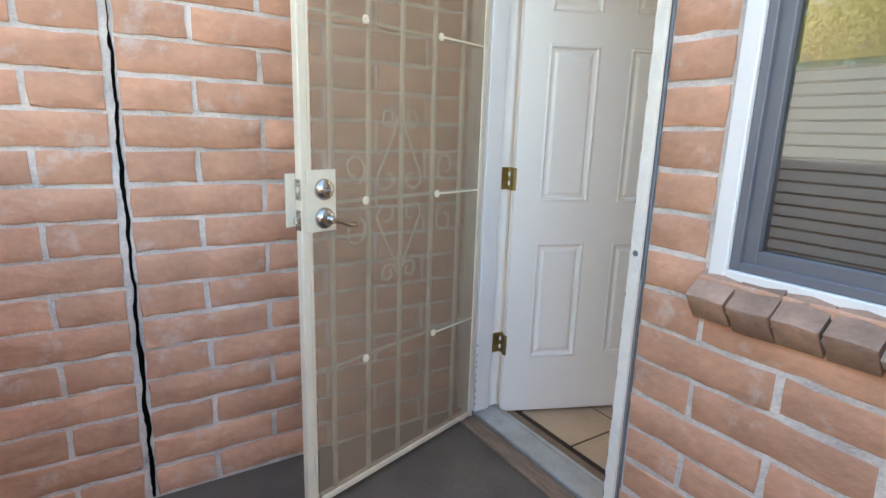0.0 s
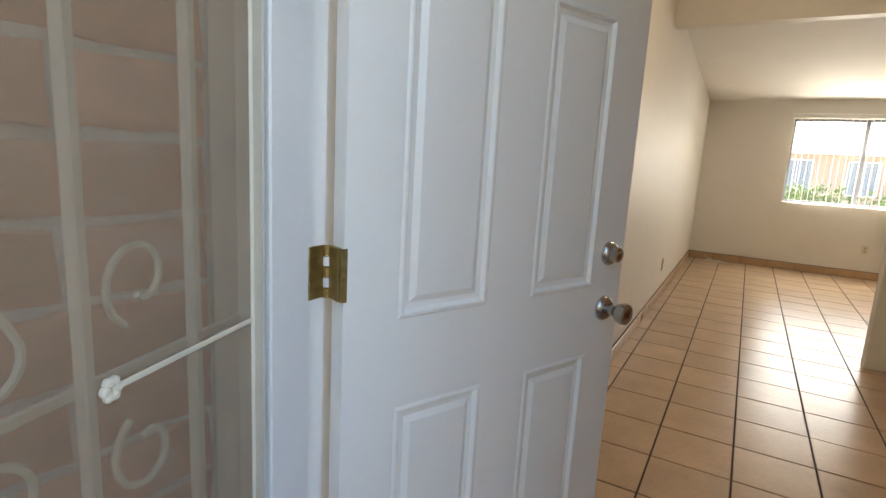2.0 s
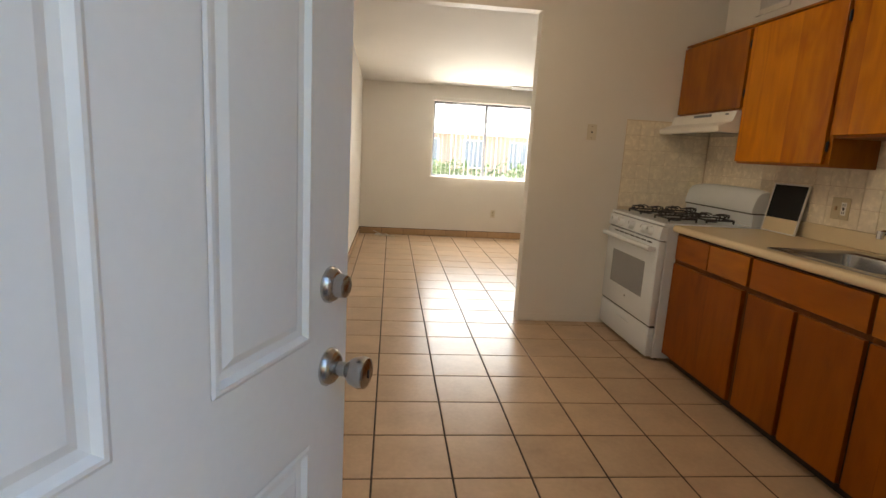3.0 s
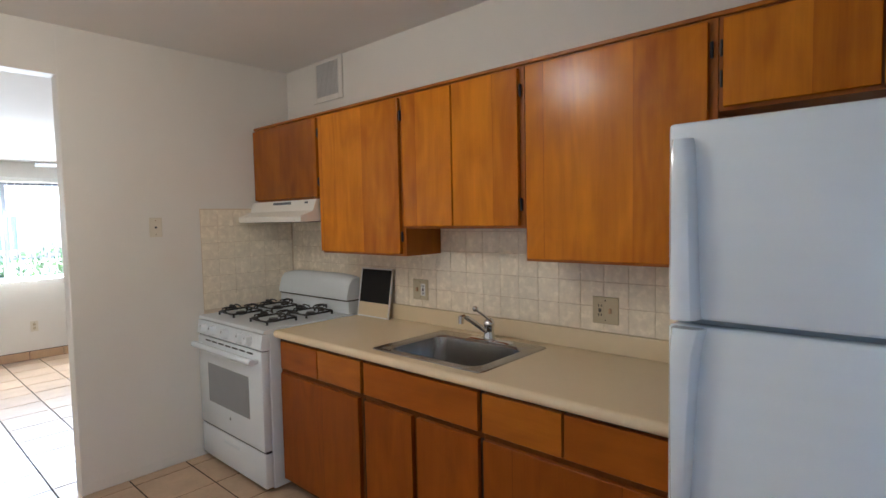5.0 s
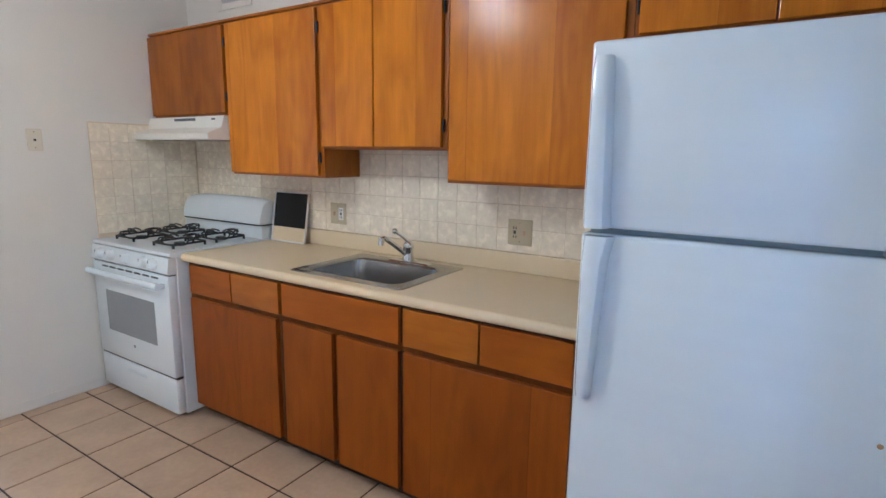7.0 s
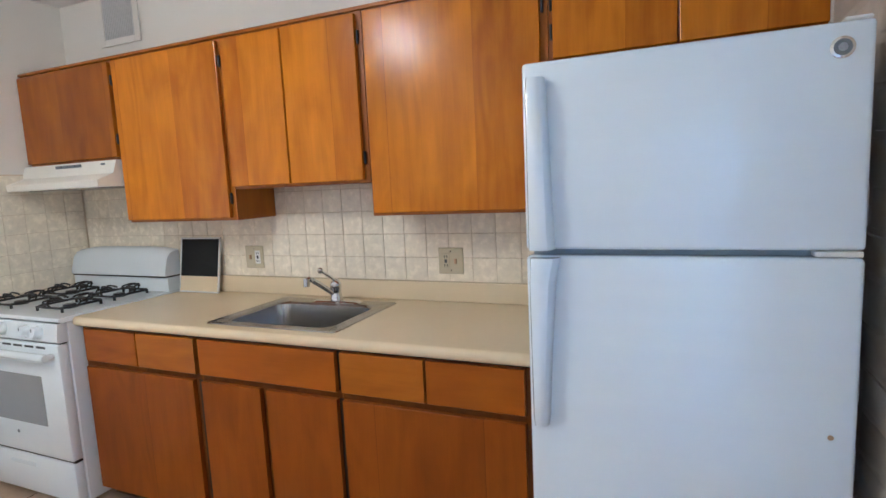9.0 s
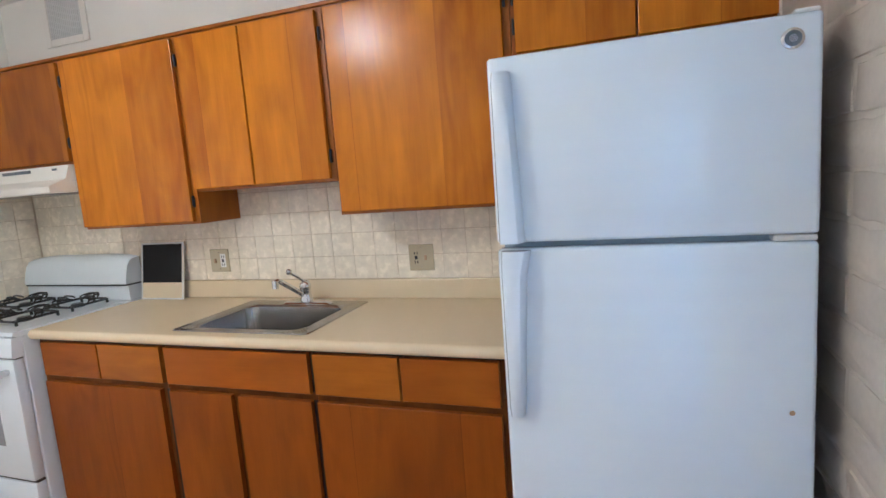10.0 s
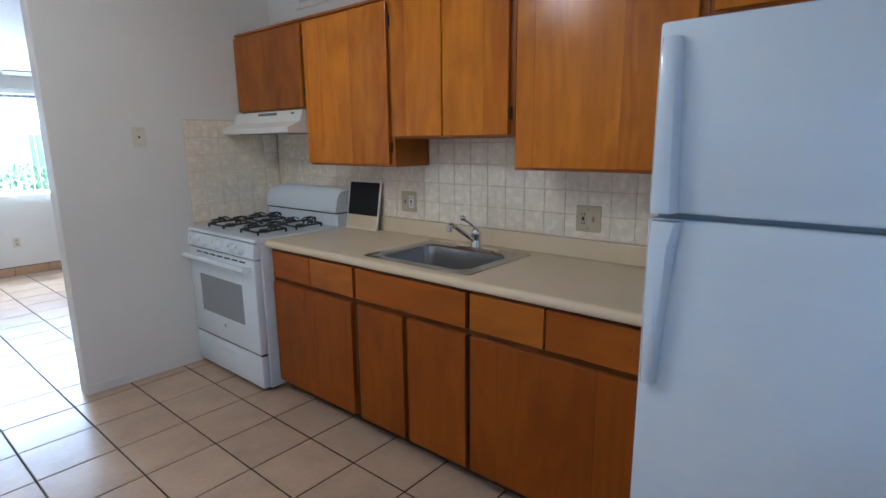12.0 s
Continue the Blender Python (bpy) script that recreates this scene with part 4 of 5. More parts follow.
bm = tube(bmesh.new(), [(1.818, 0.124, CT + 0.070), (1.822, 0.136, CT + 0.104), (1.834, 0.164, CT + 0.130), (1.848, 0.192, CT + 0.152)], 0.0064, 10)
lathe(bm, [(0.014, 0.0), (0.015, 0.014), (0.008, 0.022)], (1.818, 0.126, CT + 0.088), (0.15, 0.3, 1), 16)
bmesh.ops.create_uvsphere(bm, u_segments=14, v_segments=10, radius=0.014, matrix=Matrix.Translation((1.852, 0.199, CT + 0.160)))
part("lever", bm, M_CHROME, fa, "thin chrome lever with a ball end", True)

# ---- range hood ----
hood = thing("range_hood", (3.3, 0.2, 1.495), "off-white under-cabinet range hood with vent slots", "range hood")
bm = prism(bmesh.new(), [(0.002, 1.613), (0.002, 1.486), (0.400, 1.480), (0.406, 1.484), (0.408, 1.512), (0.402, 1.517), (0.322, 1.548), (0.300, 1.613)], 2.952, PX - 0.004)
part("shell", bm, M_HOOD, hood)
for i in range(4):
    part("vent_slot", bx(3.205 + i * 0.052, 3.250 + i * 0.052, 0.3085, 0.3095 + 0.004, 1.588, 1.603), M_GASKET, hood)
part("switch_label", bx(3.02, 3.05, 0.3105, 0.3135, 1.590, 1.600), M_GASKET, hood)
part("filter", bx(3.05, 3.58, 0.06, 0.36, 1.4755, 1.4835, 0.003), M_STEEL, hood, "grey metal filter")

# ---- gas range ----
RX0, RX1, RF = 2.906, PX - 0.006, 0.712
rg = thing("gas_range", (3.29, 0.36, 0.0), "white enamel gas range with black grates", "gas range")
bm = bx(RX0, RX1, 0.03, RF - 0.05, 0.02, 0.880, 0.004)
part("body", bm, M_ENAMEL, rg)
for x in (RX0 + 0.05, RX1 - 0.05):
    for y in (0.08, RF - 0.1):
        part("foot", cyl(bmesh.new(), (x, y, 0.0), (x, y, 0.02), 0.016, None, 10), M_BLACK, rg)
bm = prism(bmesh.new(), [(0.03, 0.8805), (RF - 0.03, 0.8805), (RF - 0.012, 0.888), (RF - 0.020, 0.902), (RF - 0.05, 0.905), (0.03, 0.905)], RX0 - 0.002, RX1 + 0.002)
part("cooktop", bm, M_ENAMEL, rg, "white enamel cooktop", True)
bm = prism(bmesh.new(), [(RF - 0.049, 0.792), (RF - 0.006, 0.792), (RF + 0.002, 0.800), (RF - 0.010, 0.8795), (RF - 0.049, 0.8795)], RX0, RX1)
cp = part("control_panel", bm, M_ENAMEL, rg, "sloped white control panel")
for x in (3.576, 3.462, 3.300, 3.120, 3.030):
    bm = lathe(bmesh.new(), [(0.030, 0.0), (0.030, 0.004), (0.027, 0.008), (0.025, 0.028), (0.021, 0.033), (0.010, 0.034)], (x, RF - 0.004, 0.838), (0, 1, 0.15), 22)
    kn = part("knob", bm, M_ENAMEL, cp, "round white burner knob", True)
    part("pointer", bx(x - 0.002, x + 0.002, RF + 0.0275, RF + 0.0300, 0.846, 0.860), M_GASKET, kn)
bm = bx(RX0 + 0.003, RX1 - 0.003, RF - 0.049, RF, 0.235, 0.786, 0.008, 2)
od = part("oven_door", bm, M_ENAMEL, rg, "white oven door", True)
part("oven_window", bx(3.055, 3.555, RF - 0.002, RF + 0.0015, 0.388, 0.628, 0.001), M_DARKGLASS, od, "grey tinted oven window")
for i in range(7):
    part("vent_slot", bx(RX0 + 0.09 + i * 0.085, RX0 + 0.155 + i * 0.085, RF - 0.004, RF + 0.0008, 0.762, 0.772), M_BLACK, od)
bm = tube(bmesh.new(), [(RX0 + 0.03, RF + 0.038, 0.735), (RX1 - 0.03, RF + 0.038, 0.735)], 0.018, 14)
for x in (RX0 + 0.045, RX1 - 0.045):
    box(bm, x - 0.014, x + 0.014, RF - 0.001, RF + 0.038, 0.724, 0.746, 0.004)
part("handle", bm, M_ENAMEL, od, "white bar handle", True)
part("badge", lathe(bmesh.new(), [(0.009, 0), (0.009, 0.0015)], (3.29, RF, 0.335), (0, 1, 0), 14), M_GASKET, od)
dw = part("drawer", bx(RX0 + 0.003, RX1 - 0.003, RF - 0.049, RF - 0.002, 0.030, 0.224, 0.008, 2), M_ENAMEL, rg, "white storage drawer", True)
part("grip", bx(3.19, 3.39, RF - 0.006, RF + 0.001, 0.165, 0.185, 0.003), M_FRIDGE, dw)
part("seam", bx(RX0 + 0.004, RX1 - 0.004, RF - 0.045, RF - 0.010, 0.2245, 0.2345), M_BLACK, rg)
part("seam", bx(RX0 + 0.004, RX1 - 0.004, RF - 0.045, RF - 0.012, 0.7865, 0.7915), M_BLACK, rg)
bm = prism(bmesh.new(), [(0.032, 0.9055), (0.118, 0.9055), (0.118, 0.9815), (0.032, 0.9815)], RX0 + 0.004, RX1 - 0.004)
part("back_riser", bm, M_ENAMEL, rg)
prof = [(0.030, 0.990), (0.128, 0.990), (0.131, 1.002), (0.122, 1.060), (0.108, 1.106), (0.088, 1.132), (0.060, 1.142), (0.030, 1.143)]
bm = bmesh.new()
n = 16
rings = []
for i in range(n + 1):
    x = RX0 + 0.004 + (RX1 - RX0 - 0.008) * i / n
    drop = 0.018 * abs(2 * i / n - 1) ** 5
    rings.append([bm.verts.new((x, y, z - (drop if z > 1.05 else 0))) for y, z in prof])
for a, b in zip(rings, rings[1:]):
    for k in range(len(prof)):
        bm.faces.new((a[k], a[(k + 1) % len(prof)], b[(k + 1) % len(prof)], b[k]))
bm.faces.new(rings[0])
bm.faces.new(rings[-1])
part("back_guard", bm, M_ENAMEL, rg, "white back guard with a rounded top", True)
part("vent_gap", bx(RX0 + 0.008, RX1 - 0.008, 0.034, 0.1265, 0.982, 0.9898), M_BLACK, rg)


def grate(xc, yc):
    """A cast-iron grate over one burner: a square frame, four fingers with looped ends."""
    h, z = 0.098, 0.926
    corner = [(xc + sx * h - sx * q, yc + sy * h - sy * r, z) for sx, sy, q, r in ((-1, -1, 0.018, 0), (1, -1, 0.018, 0), (1, -1, 0, 0.018), (1, 1, 0, 0.018), (1, 1, 0.018, 0), (-1, 1, 0.018, 0), (-1, 1, 0, 0.018), (-1, -1, 0, 0.018), (-1, -1, 0.018, 0))]
    g = part("grate", tube(bmesh.new(), corner, 0.0058, 8), M_BLACK, rg, "black cast-iron grate", True)
    for k in range(4):
        c, s = math.cos(k * math.pi / 2), math.sin(k * math.pi / 2)
        part("leg", cyl(bmesh.new(), (xc + (c - s) * (h - 0.006), yc + (c + s) * (h - 0.006), 0.9055), (xc + (c - s) * (h - 0.006), yc + (c + s) * (h - 0.006), 0.929), 0.0065, None, 8), M_BLACK, g)
        for w in (-0.016, 0.016):
            line = [(h, 0.926), (h + 0.012, 0.938), (h + 0.008, 0.951), (h - 0.012, 0.953), (0.050, 0.951), (0.032, 0.946)]
            part("finger", tube(bmesh.new(), [(xc + c * r - s * w, yc + s * r + c * w, zz + 0.004) for r, zz in line], 0.0043, 7), M_BLACK, g, "", True)
        part("loop", cyl(bmesh.new(), (xc + c * (h + 0.010) - s * 0.016, yc + s * (h + 0.010) + c * 0.016, 0.944), (xc + c * (h + 0.010) + s * 0.016, yc + s * (h + 0.010) - c * 0.016, 0.944), 0.0055, None, 7), M_BLACK, g)
    bm = lathe(bmesh.new(), [(0.036, 0), (0.035, 0.006), (0.028, 0.008), (0.028, 0.015), (0.025, 0.018)], (xc, yc, 0.9053))
    part("burner", bm, M_BLACK, rg, "black burner cap", True)


for x in (RX0 + 0.195, RX1 - 0.195):
    for y in (0.265, 0.520):
        grate(x, y)

# ---- refrigerator ----
FX0, FX1, FY = 0.062, 0.750, 0.857
fr = thing("refrigerator", (0.4, 0.45, 0.0), "white top-freezer refrigerator with textured doors", "refrigerator")
part("body", bx(FX0 + 0.004, FX1 - 0.004, 0.06, FY - 0.066, 0.03, 1.678, 0.006, 2), M_FRIDGE, fr)
part("gasket", bx(FX0 + 0.012, FX1 - 0.012, FY - 0.0655, FY - 0.040, 0.10, 1.67), M_BLUEGASKET, fr)
part("toe_grille", bx(FX0 + 0.01, FX1 - 0.01, FY - 0.10, FY - 0.05, 0.02, 0.09, 0.004), M_WPLASTIC, fr)
for x in (FX0 + 0.06, FX1 - 0.06):
    for y in (0.12, FY - 0.14):
        part("foot", cyl(bmesh.new(), (x, y, 0), (x, y, 0.031), 0.018, None, 10), M_BLACK, fr)
for nm, z0, z1, g0, g1, lab in (("freezer_door", 1.243, 1.690, 1.246, 1.652, "white freezer door"), ("lower_door", 0.10, 1.228, 0.745, 1.225, "white lower door")):
    d = part(nm, bx(FX0, FX1, FY - 0.055, FY, z0, z1, 0.010, 3), M_FRIDGE, fr, lab, True)
    # moulded grip along the free edge
    bm = bmesh.new()
    up = nm == "freezer_door"
    secs = [(g0, 0.044, 0.074), (g0 + 0.03, 0.044, 0.072), ((g0 + g1) / 2, 0.042, 0.066), (g1 - 0.03, 0.040, 0.060), (g1, 0.026, 0.056)]
    if not up:
        secs = [(g0 + 0.05, 0.022, 0.050), (g0 + 0.08, 0.034, 0.054), ((g0 + g1) / 2, 0.040, 0.062), (g1 - 0.06, 0.044, 0.074), (g1, 0.030, 0.086)]
    rings = [[bm.verts.new(p) for p in ((FX1 - 0.016, FY - 0.012, z), (FX1 - 0.015, FY + h * 0.72, z), (FX1 - 0.019, FY + h * 0.92, z), (FX1 - 0.028, FY + h, z), (FX1 - w * 0.68, FY + h * 0.99, z), (FX1 - w * 0.84, FY + h * 0.90, z), (FX1 - w * 0.95, FY + h * 0.6, z), (FX1 - w, FY - 0.002, z))] for z, h, w in secs]
    for a, b in zip(rings, rings[1:]):
        for k in range(8):
            bm.faces.new((a[k], a[(k + 1) % 8], b[(k + 1) % 8], b[k]))
    bm.faces.new(rings[0])
    bm.faces.new(rings[-1])
    part("grip", bm, M_FRIDGE, d, "moulded white grip", True)
part("hinge_cover", bx(FX0 + 0.004, FX0 + 0.085, FY - 0.055, FY - 0.002, 1.2295, 1.2415, 0.002), M_WPLASTIC, fr, "small white hinge bracket")
part("top_hinge_cover", bx(FX0 + 0.004, FX0 + 0.050, FY - 0.10, FY - 0.01, 1.6905, 1.699, 0.003), M_WPLASTIC, fr)
bd = part("badge", lathe(bmesh.new(), [(0.021, 0), (0.021, 0.003), (0.018, 0.005)], (0.117, FY, 1.640), (0, 1, 0), 28), M_CHROME, fr, "round chrome badge", True)
part("badge_face", lathe(bmesh.new(), [(0.0155, 0.0045), (0.0155, 0.0058)], (0.117, FY, 1.640), (0, 1, 0), 24), M_GASKET, bd)
part("badge_mark", lathe(bmesh.new(), [(0.008, 0.0055), (0.008, 0.0064)], (0.117, FY, 1.640), (0, 1, 0), 14), M_CHROME, bd)
part("chip", lathe(bmesh.new(), [(0.006, 0.0), (0.005, 0.0006)], (0.108, FY, 0.846), (0, 1, 0), 9), M_BASETILE, fr, "small rust-coloured chip")

# ---- small things on the walls and the worktop ----


def plate(name, place, normal, wide, high, label, kinds):
    """A cover plate; kinds: 'socket', 'switch' or 'dot' for each gang."""
    o = thing(name, place, label, "outlet" if "outlet" in name else "wall plate")
    x, y, z = place

    def slab(u0, u1, d0, d1, z0, z1, bev=0.0):
        lo, hi = sorted((d0, d1))
        if normal == "y":
            return bx(x + u0, x + u1, y + lo, y + hi, z + z0, z + z1, bev)
        s = -1
        return bx(x + s * hi, x + s * lo, y + u0, y + u1, z + z0, z + z1, bev)
    part("cover", slab(-wide / 2, wide / 2, 0.0, 0.006, -high / 2, high / 2, 0.002), M_IVORY if normal == "y" else M_PALE, o, "ivory plastic cover")
    n = len(kinds)
    for i, k in enumerate(kinds):
        c = (i - (n - 1) / 2) * 0.046
        if k == "socket":
            for dz in (-0.020, 0.020):
                face = part("socket", slab(c - 0.014, c + 0.014, 0.0062, 0.0080, dz - 0.014, dz + 0.014, 0.001), M_IVORY, o)
                for du in (-0.006, 0.006):
                    part("slot", slab(c + du - 0.0012, c + du + 0.0012, 0.0079, 0.0084, dz - 0.005, dz + 0.005), M_BLACK, face)
        elif k in ("gfci", "ivory_gfci"):
            face = part("socket", slab(c - 0.017, c + 0.017, 0.0062, 0.0082, -0.034, 0.034, 0.001), M_WPLASTIC if k == "gfci" else M_IVORY, o)
            for dz in (-0.020, 0.020):
                for du in (-0.006, 0.006):
                    part("slot", slab(c + du - 0.0022, c + du + 0.0022, 0.0081, 0.0086, dz - 0.006, dz + 0.006), M_BLACK, face)
            part("test_button", slab(c - 0.006, c + 0.006, 0.0083, 0.0095, -0.008, 0.008), M_BLACK, face)
        elif k == "switch":
            part("toggle", slab(c - 0.005, c + 0.005, 0.006, 0.016, -0.011, 0.011, 0.001), M_BASETILE, o, "tan toggle")
        else:
            part("jack", slab(c - 0.006, c + 0.006, 0.006, 0.0075, -0.006, 0.006, 0.001), M_BLACK, o)
    for dz in (-high * 0.36, high * 0.36):
        part("screw", slab(-0.0025, 0.0025, 0.006, 0.0070, dz - 0.0025, dz + 0.0025), M_NICKEL, o)
    return o


plate("outlet", (2.394, 0.0065, 1.086), "y", 0.116, 0.116, "ivory two-gang outlet and switch plate on the tiles", ("gfci", "switch"))
plate("outlet", (1.296, 0.0065, 1.079), "y", 0.116, 0.116, "ivory two-gang outlet and switch plate on the tiles", ("switch", "ivory_gfci"))
plate("wall_plate", (PX - 0.0005, 0.925, 1.464), "x", 0.070, 0.115, "ivory cable plate with a dark jack on the white wall", ("dot",))
plate("wall_plate", (FX - 0.0005, 0.84, 0.37), "x", 0.070, 0.115, "ivory outlet plate under the living room window", ("socket",))
for x in (2.24, 4.76):
    o = thing("outlet", (x, LW - 0.001, 0.33), "ivory outlet low on the long white wall", "outlet")
    part("cover", bx(x - 0.035, x + 0.035, LW - 0.007, LW - 0.0005, 0.273, 0.388, 0.002), M_IVORY, o)
    for dz in (0.31, 0.35):
        part("socket", bx(x - 0.014, x + 0.014, LW - 0.0095, LW - 0.0068, dz - 0.014, dz + 0.014, 0.001), M_BASETILE, o)

vt = thing("wall_vent", (3.2, 0.001, 2.27), "white painted wall vent with upright slats", "vent")
bm = bx(3.045, 3.085, 0.001, 0.012, 2.262, 2.545 - 0.012, 0.002)
box(bm, 3.320, 3.360, 0.001, 0.012, 2.262, 2.533, 0.002)
box(bm, 3.085, 3.320, 0.001, 0.0118, 2.262, 2.298, 0.002)
box(bm, 3.085, 3.320, 0.001, 0.0118, 2.512, 2.533, 0.002)
part("frame", bm, M_WALL, vt)
# dark sheet on the wall paints the shade between the slats
part("backing", bx(3.085, 3.320, 0.0008, 0.0022, 2.298, 2.512), M_KICKGAP, vt, "near-black sheet in place of the shaded opening behind the slats")
me = to_mesh("slat", bx(-0.0042, 0.0042, 0.0025, 0.009, 0.0, 0.214), M_VENT)
for i in range(17):
    piece("slat", me, vt, pose(3.092 + i * 0.0138 - 3.2, 0, 2.298 - 2.27))

lp = thing("leaning_panel", (2.735, 0.05, CT), "thin white-framed black panel leaning on the tiles beside the range", "panel", "", 0.0, False)
lp.matrix_world = pose(2.742, 0.072, CT + 0.001, 9.5, 0, 0)
w, h = 0.140, 0.296
bm = bx(-w, -w + 0.006, -0.006, 0.006, 0, h, 0.001)
box(bm, w - 0.008, w, -0.006, 0.006, 0, h, 0.001)
box(bm, -w + 0.008, w - 0.008, -0.006, 0.006, h - 0.008, h, 0.001)
box(bm, -w + 0.008, w - 0.008, -0.006, 0.006, 0, 0.008, 0.001)
part("frame", bm, M_TRIM, lp)
part("black_face", bx(-w + 0.008, w - 0.008, -0.004, 0.003, 0.088, h - 0.008), M_PANEL, lp, "black face")
part("beige_face", bx(-w + 0.008, w - 0.008, -0.004, 0.003, 0.008, 0.0875), M_LAM, lp, "beige lower strip")

cb = thing("cable", (7.5, 2.5, 0.0), "white coaxial cable coiled on the floor by the baseboard", "cable")
pts = [(7.60, 2.62, 0.05)] + [(7.52 + 0.07 * math.cos(a), 2.50 + 0.10 * math.sin(a), 0.006 + 0.004 * (i % 3)) for i, a in enumerate([k * 0.5 for k in range(16)])] + [(7.42, 2.30, 0.006)]
part("loop", tube(bmesh.new(), pts, 0.005, 6), M_WPLASTIC, cb, "", True)

# ---- outdoors ----
random.seed(11)


def leaves(bm, cx, cy, cz, rx, ry, rz, count, size):
    for _ in range(count):
        while True:
            u = Vector((random.uniform(-1, 1), random.uniform(-1, 1), random.uniform(-1, 1)))
            if 0.15 < u.length < 1:
                break
        p = Vector((cx + u.x * rx, cy + u.y * ry, cz + u.z * rz))
        q = Euler([random.uniform(0, 6.3) for _ in range(3)]).to_matrix()
        s = size * random.uniform(0.6, 1.3)
        bm.faces.new([bm.verts.new(p + q @ Vector(v) * s) for v in ((-0.5, 0, 0), (0, -0.28, 0), (0.6, 0, 0), (0, 0.28, 0))])


def tree(x, y, height, spread, label):
    t = thing("tree", (x, y, -0.1), label, "tree", "trees before the porch")
    bm = bmesh.new()
    base = Vector((x, y, -0.1))
    fork = Vector((x + 0.2, y - 0.1, height * 0.4))
    cyl(bm, base, fork, 0.16, 0.11, 12)
    tips = []
    for k in range(7):
        a = k * 2 * math.pi / 7 + random.uniform(-0.3, 0.3)
        tip = Vector((x + spread * 0.62 * math.cos(a), y + spread * 0.62 * math.sin(a), height * random.uniform(0.62, 0.9)))
        cyl(bm, fork, tip, 0.07, 0.02, 7)
        tips.append(tip)
    part("trunk", bm, M_BARK, t)
    bm = bmesh.new()
    for tip in tips:
        for _ in range(3):
            c = tip + Vector((random.uniform(-0.8, 0.8), random.uniform(-0.8, 0.8), random.uniform(-0.7, 0.6)))
            r = random.uniform(0.6, 1.0)
            leaves(bm, c.x, c.y, c.z, r, r, r * 0.75, 260, 0.11)
    # low hanging boughs
    for _ in range(26):
        a, r = random.uniform(0, 6.3), random.uniform(0.5, 0.9) * spread
        leaves(bm, x + r * math.cos(a), y + r * math.sin(a), random.uniform(2.4, height * 0.8), 0.75, 0.75, 0.7, 230, 0.11)
    part("crown", bm, M_LEAF, t)


tree(-12.5, -3.5, 5.5, 3.2, "leafy yellow-green tree across the yard")
tree(-13.5, 2.5, 6.0, 3.4, "leafy yellow-green tree across the yard")
tree(-11.0, 5.2, 4.6, 3.2, "leafy yellow-green tree across the yard")
tree(-10.4, 1.9, 4.2, 3.0, "leafy yellow-green tree across the yard")
tree(-14.5, 8.5, 6.4, 3.6, "leafy yellow-green tree across the yard")
tree(-11.5, -9.0, 5.0, 3.0, "leafy yellow-green tree across the yard")
for x, y, r in ((12.2, 2.0, 0.62), (12.5, 1.2, 0.62), (12.6, 0.4, 0.75), (12.3, -0.5, 0.72), (12.0, -1.6, 0.68), (12.8, 3.4, 0.55), (12.4, -3.4, 0.7)):
    b = thing("shrub", (x, y, -0.1), "green leafy shrub outside the living room window", "shrub", "shrubs outside the window")
    bm = bmesh.new()
    for k in range(4):
        cyl(bm, (x, y, -0.1), (x + random.uniform(-0.3, 0.3), y + random.uniform(-0.3, 0.3), 0.5), 0.02, 0.008, 6)
    part("stems", bm, M_BARK, b)
    bm = bmesh.new()
    for k in range(6):
        leaves(bm, x + random.uniform(-0.4, 0.4), y + random.uniform(-0.5, 0.5), 0.52 + random.uniform(-0.15, 0.30), r * 0.6, r * 0.7, 0.40, 130, 0.10)
    part("foliage", bm, M_SHRUB, b)

# unseen wall added across the yard; dims low light and the pane's reflection
structure("wall_garden", bx(-6.6, -6.4, -16, 12, -0.1, 2.15), M_BLOCK, "unseen plain wall added to hold back low light and darken the window reflection")
# unseen walls added to darken the lower porch bricks
structure("wall_porch_low", box(bx(-2.10, -1.93, 1.75, 2.885, -0.1, 1.15, 0.01), -2.10, -0.215, 0.20, 0.36, -0.1, 1.15, 0.01), M_BRICK, "unseen low walls added to keep light off the foot of the porch bricks")

hs = thing("house", (34, -2, -0.1), "low peach brick house with a pale roof across the street", "house")
part("wall", bx(34, 42, -22, 16, -0.1, 2.35), M_HOUSE, hs)
bm = prism(bmesh.new(), [(33.2, 2.35), (42.8, 2.35), (38, 3.3)], -22.6, 16.6, "y")
part("roof", bm, M_ROOF, hs)
for y in (-15.7, -12.6, -9.6, -6.55, -3.5, -0.6, 2.5, 5.5, 8.6, 11.6):
    wdw = part("window", bx(33.93, 33.999, y, y + 1.4, 0.25, 2.05, 0.02), M_TRIM, hs)
    part("pane", bx(33.90, 33.929, y + 0.06, y + 0.67, 0.32, 1.98), M_HGLASS, wdw)
    part("pane", bx(33.90, 33.929, y + 0.73, y + 1.34, 0.32, 1.98), M_HGLASS, wdw)

# ---- pieces: bricks, tiles ----
random.seed(3)
PITCH = 0.1055


